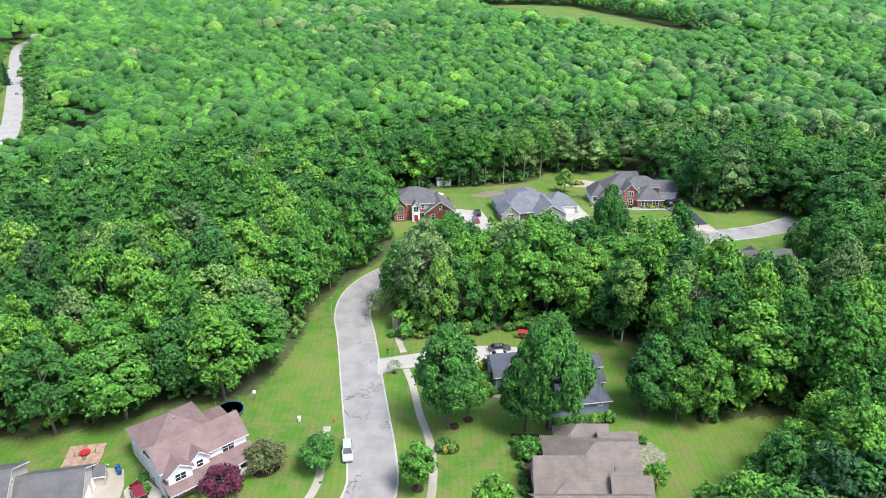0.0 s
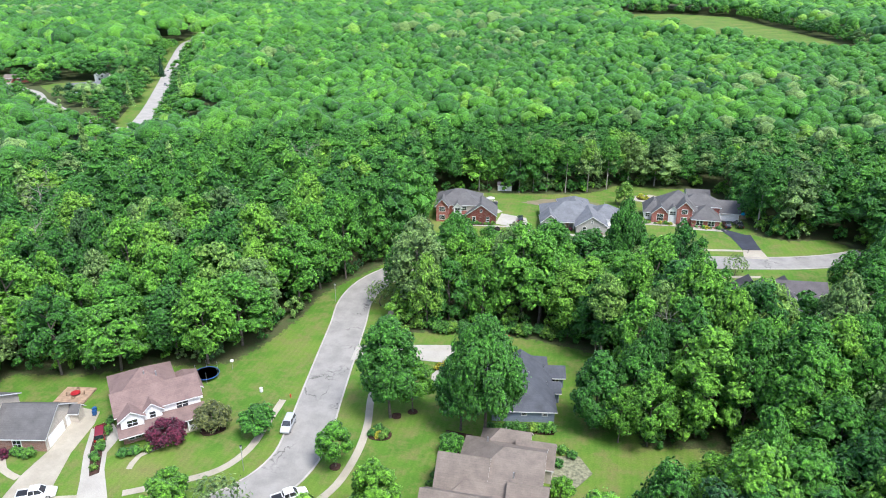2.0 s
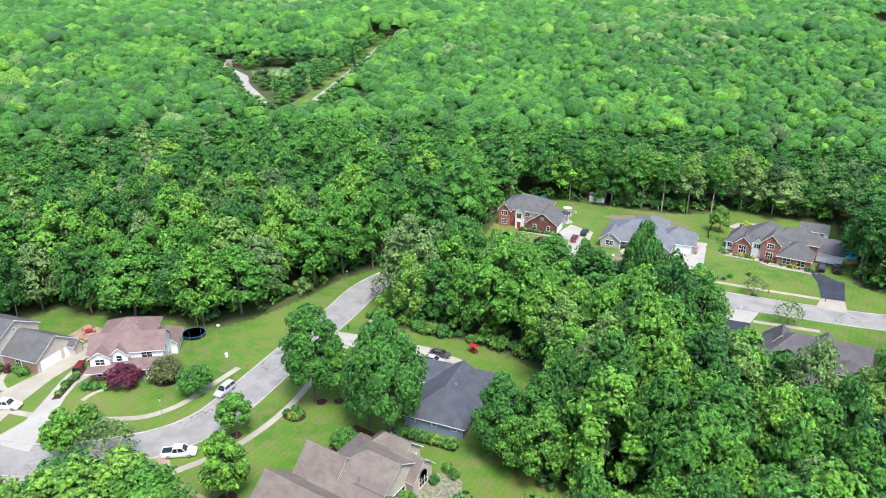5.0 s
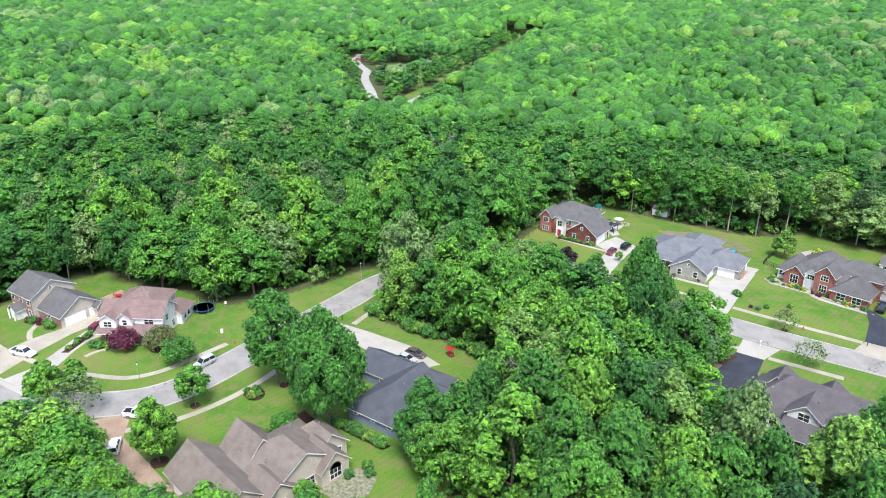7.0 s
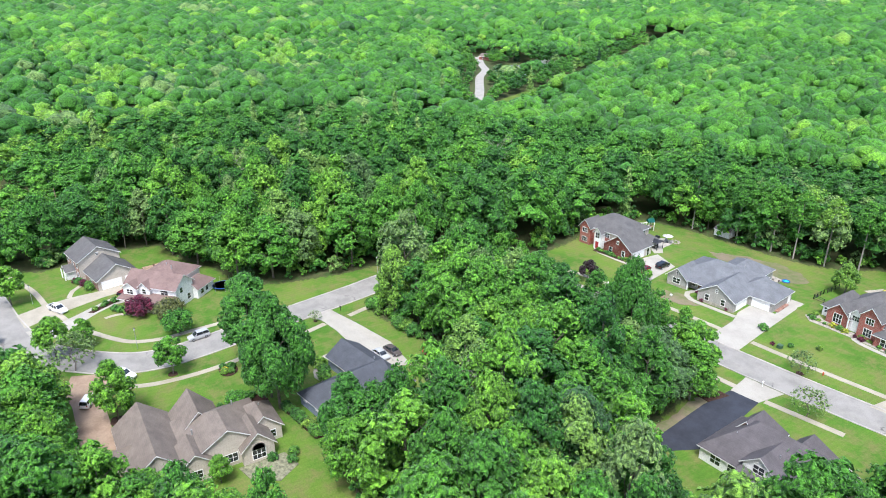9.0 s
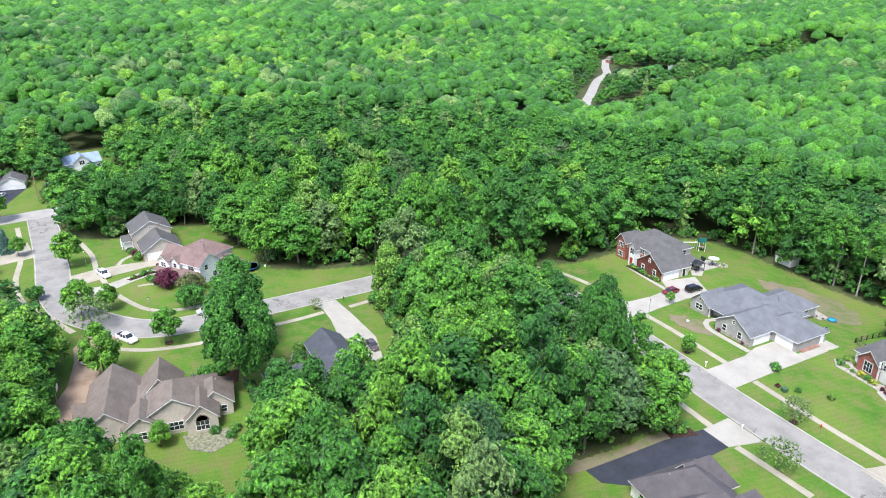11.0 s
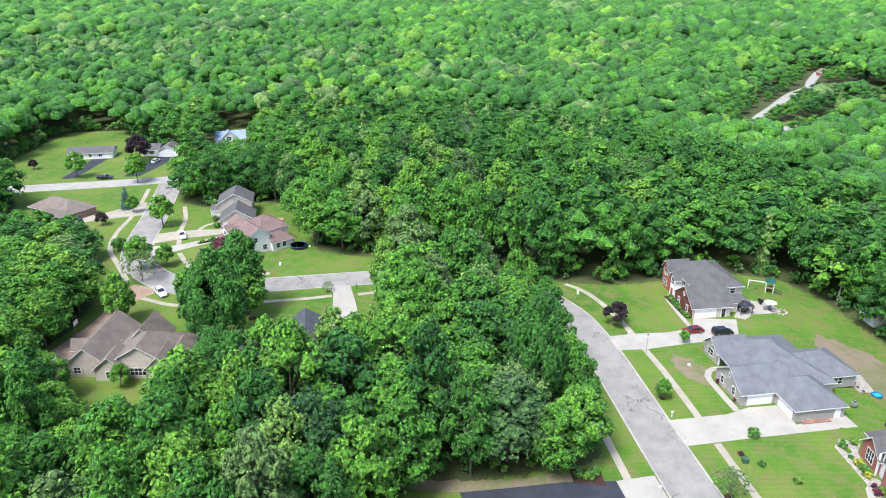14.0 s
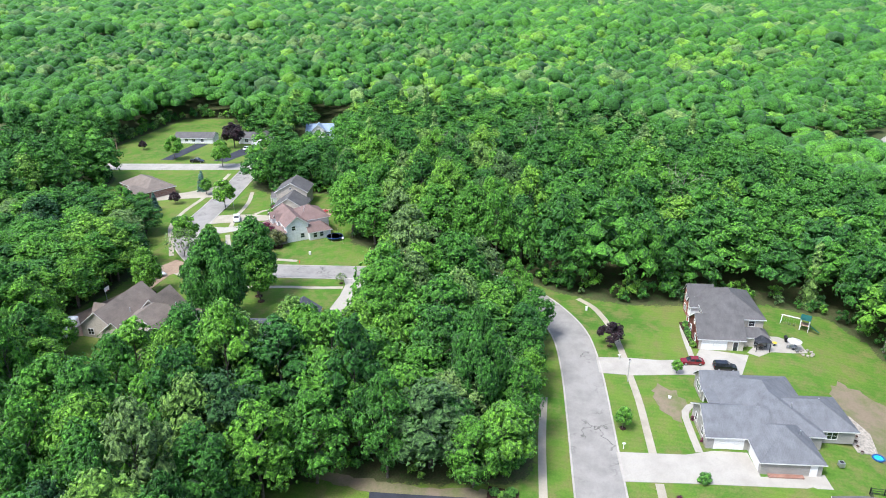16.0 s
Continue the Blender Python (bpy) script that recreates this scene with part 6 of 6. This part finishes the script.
def table(x, y, mat, label, r=0.6):
    ob = thing("patio_table", pose(x, y, gz(x, y) + 0.05), label, "table")
    part("tabletop", tube(bmesh.new(), (0, 0, 0.7), (0, 0, 0.75), r, r, 14), mat, ob)
    part("leg", tube(bmesh.new(), (0, 0, 0), (0, 0, 0.7), 0.06, 0.06, 6), M_BLACK, ob)
    part("base", tube(bmesh.new(), (0, 0, 0), (0, 0, 0.05), 0.3, 0.3, 10), M_BLACK, ob)


def chair(x, y, turn, mat):
    ob = thing("patio_chair", pose(x, y, gz(x, y) + 0.05, 0, 0, turn), "dark patio chair beside a table", "chair", "patio chairs")
    part("seat", boxed(-0.25, 0.25, -0.25, 0.25, 0.4, 0.45), mat, ob)
    part("backrest", boxed(-0.25, 0.25, 0.2, 0.26, 0.45, 0.95), mat, ob)
    for u in (-0.22, 0.22):
        for v in (-0.22, 0.22):
            part("leg", boxed(u - 0.025, u + 0.025, v - 0.025, v + 0.025, 0, 0.4), M_BLACK, ob)


trampoline(-39.6, 109.0)
playset(-12.5, 236, 70)
shed(0.2, 256, 8, 5.2, 3.4, M_SIDE_WHITE, M_ROOF_DARK, "small white shed with double doors at the wood", 0.9)
big = shed(70.6, 261, 5, 8.0, 7, M_SIDE_WHITE, M_ROOF_GREY, "white outbuilding with grey roof behind brick house", 1.6, False)
big.door(("v", -3.5, -1), -0.2, 1.9, 2.0, M_BLACK)
for u in (-2.6, 2.2):
    big.window(("v", -3.5, -1), u, 0.9, 0.9, 0.8, 0)
umbrella(-1.2, 231.4, M_TRIM, "white patio umbrella on a round patio")
drive([(-3, 224.8), (3, 221.4), (4.2, 223.6), (1.6, 226.4), (0.6, 231), (-1, 234.4), (-4.6, 233.6), (-6, 229), (-5.6, 226.2)], M_WHITECON, "pale paved patio behind the brick house", "patio")
pergola(0.4, 224.4, 8)
table(0.2, 224.4, M_WOOD, "round wooden patio table under a canopy")
for a in (0, 90, 180, 270):
    chair(0.2 + math.cos(radians(a)) * 1.0, 224.4 + math.sin(radians(a)) * 1.0, a - 90, M_BLACK)
table(-1.2, 231.4, M_STEEL, "round grey table under a white umbrella")
for a in (30, 150, 270):
    chair(-1.2 + math.cos(radians(a)) * 1.1, 231.4 + math.sin(radians(a)) * 1.1, a - 90, M_STEEL)
table(-1.6, 227.6, plain("yellow_plastic", (0.65, 0.48, 0.03), 0.5), "small yellow play table on the patio", 0.5)
ob = thing("grill", pose(-4.2, 230.4, 0.06), "black covered barrel grill on a patio", "grill")
part("barrel", tube(bmesh.new(), (-0.6, 0, 0.8), (0.6, 0, 0.8), 0.42, 0.42, 14), M_BLACK, ob)
part("stand", boxed(-0.5, 0.5, -0.25, 0.25, 0, 0.6), M_BLACK, ob)
# fire pit stones
for i in range(9):
    a = i * 0.7
    ob = thing("stone", pose(-0.6 + math.cos(a) * 1.3, 234.0 + math.sin(a) * 1.3, gz(-0.6, 234), 0, 0, i * 37), "rough brown stone round a patio bed", "stone", "patio stones")
    part("block", boxed(-0.35, 0.35, -0.25, 0.25, -0.02, 0.35, bevel=0.08), M_STONE, ob)

# porch swing in red at the edge of the wood
ob = thing("garden_swing", pose(17.6, 136.4, 0, 0, 0, -15), "red-canopied garden swing at the wood", "garden swing")
part("canopy", boxed(-1.1, 1.1, -0.7, 0.6, 1.9, 2.0, bevel=0.04), M_REDPAINT, ob)
part("seat", boxed(-0.9, 0.9, -0.3, 0.3, 0.45, 0.55), M_REDPAINT, ob)
part("backrest", boxed(-0.9, 0.9, 0.28, 0.36, 0.5, 1.1), M_REDPAINT, ob)
for u in (-1.05, 1.05):
    for v in (-0.6, 0.6):
        part("leg", tube(bmesh.new(), (u, v, 0), (u, v * 0.4, 1.95), 0.035, 0.035, 6), M_STEEL, ob)

fence([(41.5, 250), (42.6, 241), (44, 234.2), (49.8, 233.4)], "black three-rail fence round a back yard")
for x, y in ((-26.2, 147), (-18.6, 84.6), (20.5, 196.2), (-55, 66.4)):
    street_lamp(x, y)
for x, y in ((-124, 43), (-100, -12), (-118, 78), (-74, -40)):
    utility_pole(x, y)
hydrant(-19.9, 106.2)
hydrant(66.4, 202.2)
pedestal(-26.3, 106.6)
pedestal(-9.2, 186.4)
pedestal(24.6, 204.2, "small white utility box on the lawn", h=0.35)
pedestal(55, 204.4, "green utility cabinet beside shrubs", plain("green_cabinet", (0.05, 0.11, 0.06), 0.5), 0.5, 0.8)
mailbox(42.4, 195.6, 10, M_TRIM, "white mailbox on a post by the kerb")
mailbox(12.2, 194.4, 10, M_TRIM, "pale mailbox by the drive")
mailbox(-11.8, 129.8, 100, M_BLACK, "black mailbox by the drive")
mailbox(62.5, 187.0 - 1.2 + 2.2, 10, M_TRIM, "white mailbox near a concrete apron")
mailbox(-33.6, 71.4, 60, M_WOOD, "wooden mailbox by the drive")
mailbox(79.2, 204, 10, M_BLACK, "black mailbox by the apron")

# feeder on a pole near the wood
ob = pole("bird_feeder", -36.0, 113.0, 1.8, 0.04, "bird feeder on a thin pole by the wood", "bird feeder")
part("tray", boxed(-0.3, 0.3, -0.3, 0.3, 1.8, 1.86), M_TRIM, ob)
part("roof", boxed(-0.25, 0.25, -0.25, 0.25, 2.1, 2.16), M_TRIM, ob)
part("tube", tube(bmesh.new(), (0, 0, 1.86), (0, 0, 2.1), 0.08, 0.08, 6), M_STEEL, ob)

# travel trailer
ob = thing("travel_trailer", pose(30.0, 71.8, 0, 0, 0, 15), "white travel trailer parked on the brown drive", "trailer")
part("body", boxed(-3.4, 3.4, -1.2, 1.2, 0.6, 3.0, bevel=0.25), P_WHITE, ob)
for u in (-1.8, 0.4, 2.2):
    part("window", boxed(u - 0.45, u + 0.45, -1.22, 1.22, 1.6, 2.2), M_GLASS, ob)
part("hatch", boxed(-0.6, 0.6, -0.4, 0.4, 3.0, 3.15, bevel=0.04), M_TRIM, ob)
for s in (-1, 1):
    for u in (-0.5, 0.4):
        part("wheel", tube(bmesh.new(), (u, s * 0.9, 0.35), (u, s * 1.18, 0.35), 0.36, 0.36, 12), M_BLACK, ob)
part("drawbar", tube(bmesh.new(), (-3.3, 0, 0.6), (-4.6, 0, 0.5), 0.07, 0.05, 6), M_BLACK, ob)
part("jack", tube(bmesh.new(), (-4.5, 0, 0.0), (-4.5, 0, 0.6), 0.04, 0.04, 6), M_STEEL, ob)

# basketball hoop
ob = pole("basketball_hoop", 13.2, 69, 3.1, 0.07, "basketball hoop on a pole by the drive", "basketball hoop")
part("backboard", boxed(-0.85, 0.85, 0.5, 0.56, 2.8, 3.9), M_TRIM, ob)
part("arm", boxed(-0.05, 0.05, 0, 0.5, 3.0, 3.1), M_BLACK, ob)
part("rim", tube(bmesh.new(), (0, 0.8, 3.0), (0, 0.8, 3.04), 0.24, 0.24, 10), M_REDPAINT, ob)

# air conditioner, wheelie bins, paddling pools
def cooler(x, y, turn):
    ob = thing("air_conditioner", pose(x, y, 0.05, 0, 0, turn), "grey air conditioner unit beside the house", "air conditioner")
    part("case", boxed(-0.45, 0.45, -0.45, 0.45, 0, 0.85, bevel=0.04), M_STEEL, ob)
    part("fan_grille", tube(bmesh.new(), (0, 0, 0.85), (0, 0, 0.88), 0.36, 0.36, 14), M_BLACK, ob)


cooler(38.6, 231.2, 10)
cooler(-18.6, 222, 8)


def wheelie_bin(x, y, mat, label):
    ob = thing("wheelie_bin", pose(x, y, 0.05, 0, 0, x * 10), label, "bin")
    part("tub", loft(bmesh.new(), [[(-0.24, -0.26, 0), (0.24, -0.26, 0), (0.24, 0.26, 0), (-0.24, 0.26, 0)], [(-0.3, -0.34, 0.95), (0.3, -0.34, 0.95), (0.3, 0.34, 0.95), (-0.3, 0.34, 0.95)]]), mat, ob)
    part("lid", boxed(-0.32, 0.32, -0.37, 0.37, 0.95, 1.03, bevel=0.03), mat, ob)
    for s in (-1, 1):
        part("wheel", tube(bmesh.new(), (s * 0.22, 0.28, 0.1), (s * 0.3, 0.28, 0.1), 0.1, 0.1, 8), M_BLACK, ob)


M_BINBLUE, M_BINGREEN = plain("blue_plastic", (0.02, 0.09, 0.25), 0.5), plain("green_plastic", (0.02, 0.16, 0.06), 0.5)
wheelie_bin(-53.2, 92.4, M_BINBLUE, "blue wheeled bin by a garage")
wheelie_bin(-53.8, 93.2, M_BINBLUE, "blue wheeled bin by a garage")
wheelie_bin(-46.4, 90.4, M_BINGREEN, "green wheeled bin beside the drive")
wheelie_bin(-45.4, 91.2, M_BLACK, "dark wheeled bin beside the drive")
for x, y, r in ((33.4, 238.6, 0.9), (86, 143.4, 2.9), (82, 246, 3.2)):
    ob = thing("paddling_pool", pose(x, y, gz(x, y)), "round blue pool of clear water on grass", "pool")
    bm = bmesh.new()
    for i in range(18):
        a, b = 6.2832 * i / 18, 6.2832 * (i + 1) / 18
        tube(bm, (math.cos(a) * r, math.sin(a) * r, 0.25), (math.cos(b) * r, math.sin(b) * r, 0.25), 0.18, 0.18, 6)
    part("wall", bm, M_BINBLUE, ob)
    part("water", tube(bmesh.new(), (0, 0, 0.02), (0, 0, 0.26), r, r, 20), M_WATER, ob)

# garden chairs and a raised bed behind the ranch house
for i in range(7):
    ob = thing("flower_pot", pose(24 + i * 1.5, 236.2 + 0.5 * math.sin(i), gz(24, 236.2)), "clay flower pot at the patio edge", "flower pot", "patio pots")
    part("pot", tube(bmesh.new(), (0, 0, 0), (0, 0, 0.5), 0.22, 0.32, 10), M_STONE, ob)
    part("soil", tube(bmesh.new(), (0, 0, 0.5), (0, 0, 0.53), 0.28, 0.27, 10), M_MULCH, ob)
drive([(22, 233.4), (33, 235.4), (32.4, 239), (26, 239.4), (21.6, 237)], M_STONE, "pale stone patio behind the ranch house", "patio", z=0.1)
drive([(46, 254), (48, 259), (54, 262), (60, 259), (61, 255), (55, 252)], M_STONE, "curved stone patio round a mulch bed", "patio", z=0.07)
ring_bed(51.5, 257, 2.6, "round dark mulch bed with shrubs")
shrubs([(50.6, 257.6), (52.4, 256.4), (51, 255.8)], "flowers", "yellow shrub in a round bed", lo=1.2, hi=1.8)
# deck with table behind the grey house
drive([(-63.5, 93.4), (-57.6, 94.6), (-58.6, 100), (-64.5, 99)], M_WOOD, "wooden deck behind the grey-roofed house", "deck", z=0.35)
table(-61, 97, M_REDPAINT, "round red table on a wooden deck", 0.9)
for a in (20, 110, 200, 290):
    chair(-61 + math.cos(radians(a)) * 1.4, 97 + math.sin(radians(a)) * 1.4, a - 90, M_WOOD)


# ---- bare dead trees ----
def dead_tree(x, y, h, seed):
    rng = np.random.default_rng(seed)
    ob = thing("dead_tree", pose(x, y, gz(x, y)), "bare grey dead tree in the wood", "tree")
    part("trunk", tube(bmesh.new(), (0, 0, -0.1), (0.3, 0.2, h), 0.22, 0.05, 7), M_DEADWOOD, ob)
    bm = bmesh.new()

    def branch(p, d, ln, r, depth):
        q = p + d * ln
        tube(bm, p, q, r, r * 0.5, 4)
        if depth:
            for _ in range(3):
                nd = (d + Vector(rng.normal(0, 0.5, 3))).normalized()
                branch(p.lerp(q, rng.uniform(0.5, 1.0)), nd, ln * 0.62, r * 0.5, depth - 1)
    for i in range(9):
        f = 0.45 + 0.55 * i / 9
        a = i * 2.4
        branch(Vector((0.3 * f, 0.2 * f, h * f)), Vector((math.cos(a) * 0.8, math.sin(a) * 0.8, 0.75)).normalized(), h * 0.2, 0.07, 3)
    part("branchwork", bm, M_DEADWOOD, ob)


for x, y, h, sd in ((50, 122, 19, 1), (-96, 130, 20, 2), (-60, 210, 21, 3), (-120, 160, 20, 4)):
    dead_tree(x, y, h, sd)
# tall bare-stemmed trees along the north edge of the clearing
for i, (x, y) in enumerate(((-9, 252), (6, 254), (11, 256), (16, 257), (23, 257.5), (31, 260), (38, 265), (46, 273), (56, 274), (85, 225), (86, 230), (38.6, 132.6))):
    ob = thing("tree", pose(x, y, gz(x, y)), "tall tree with a bare pale trunk at the wood edge", "tree", "trees of the wood")
    part("trunk", tube(bmesh.new(), (0, 0, -0.1), (0.2, 0.1, 17), 0.24, 0.1, 7), M_DEADWOOD, ob, "bare pale grey trunk")
    o = new("crown", PROTO["near%d" % (i % 7)][0])
    o.parent, o.location, o.scale = ob, (0.2, 0.1, 8.5), (0.62, 0.62, 0.62)
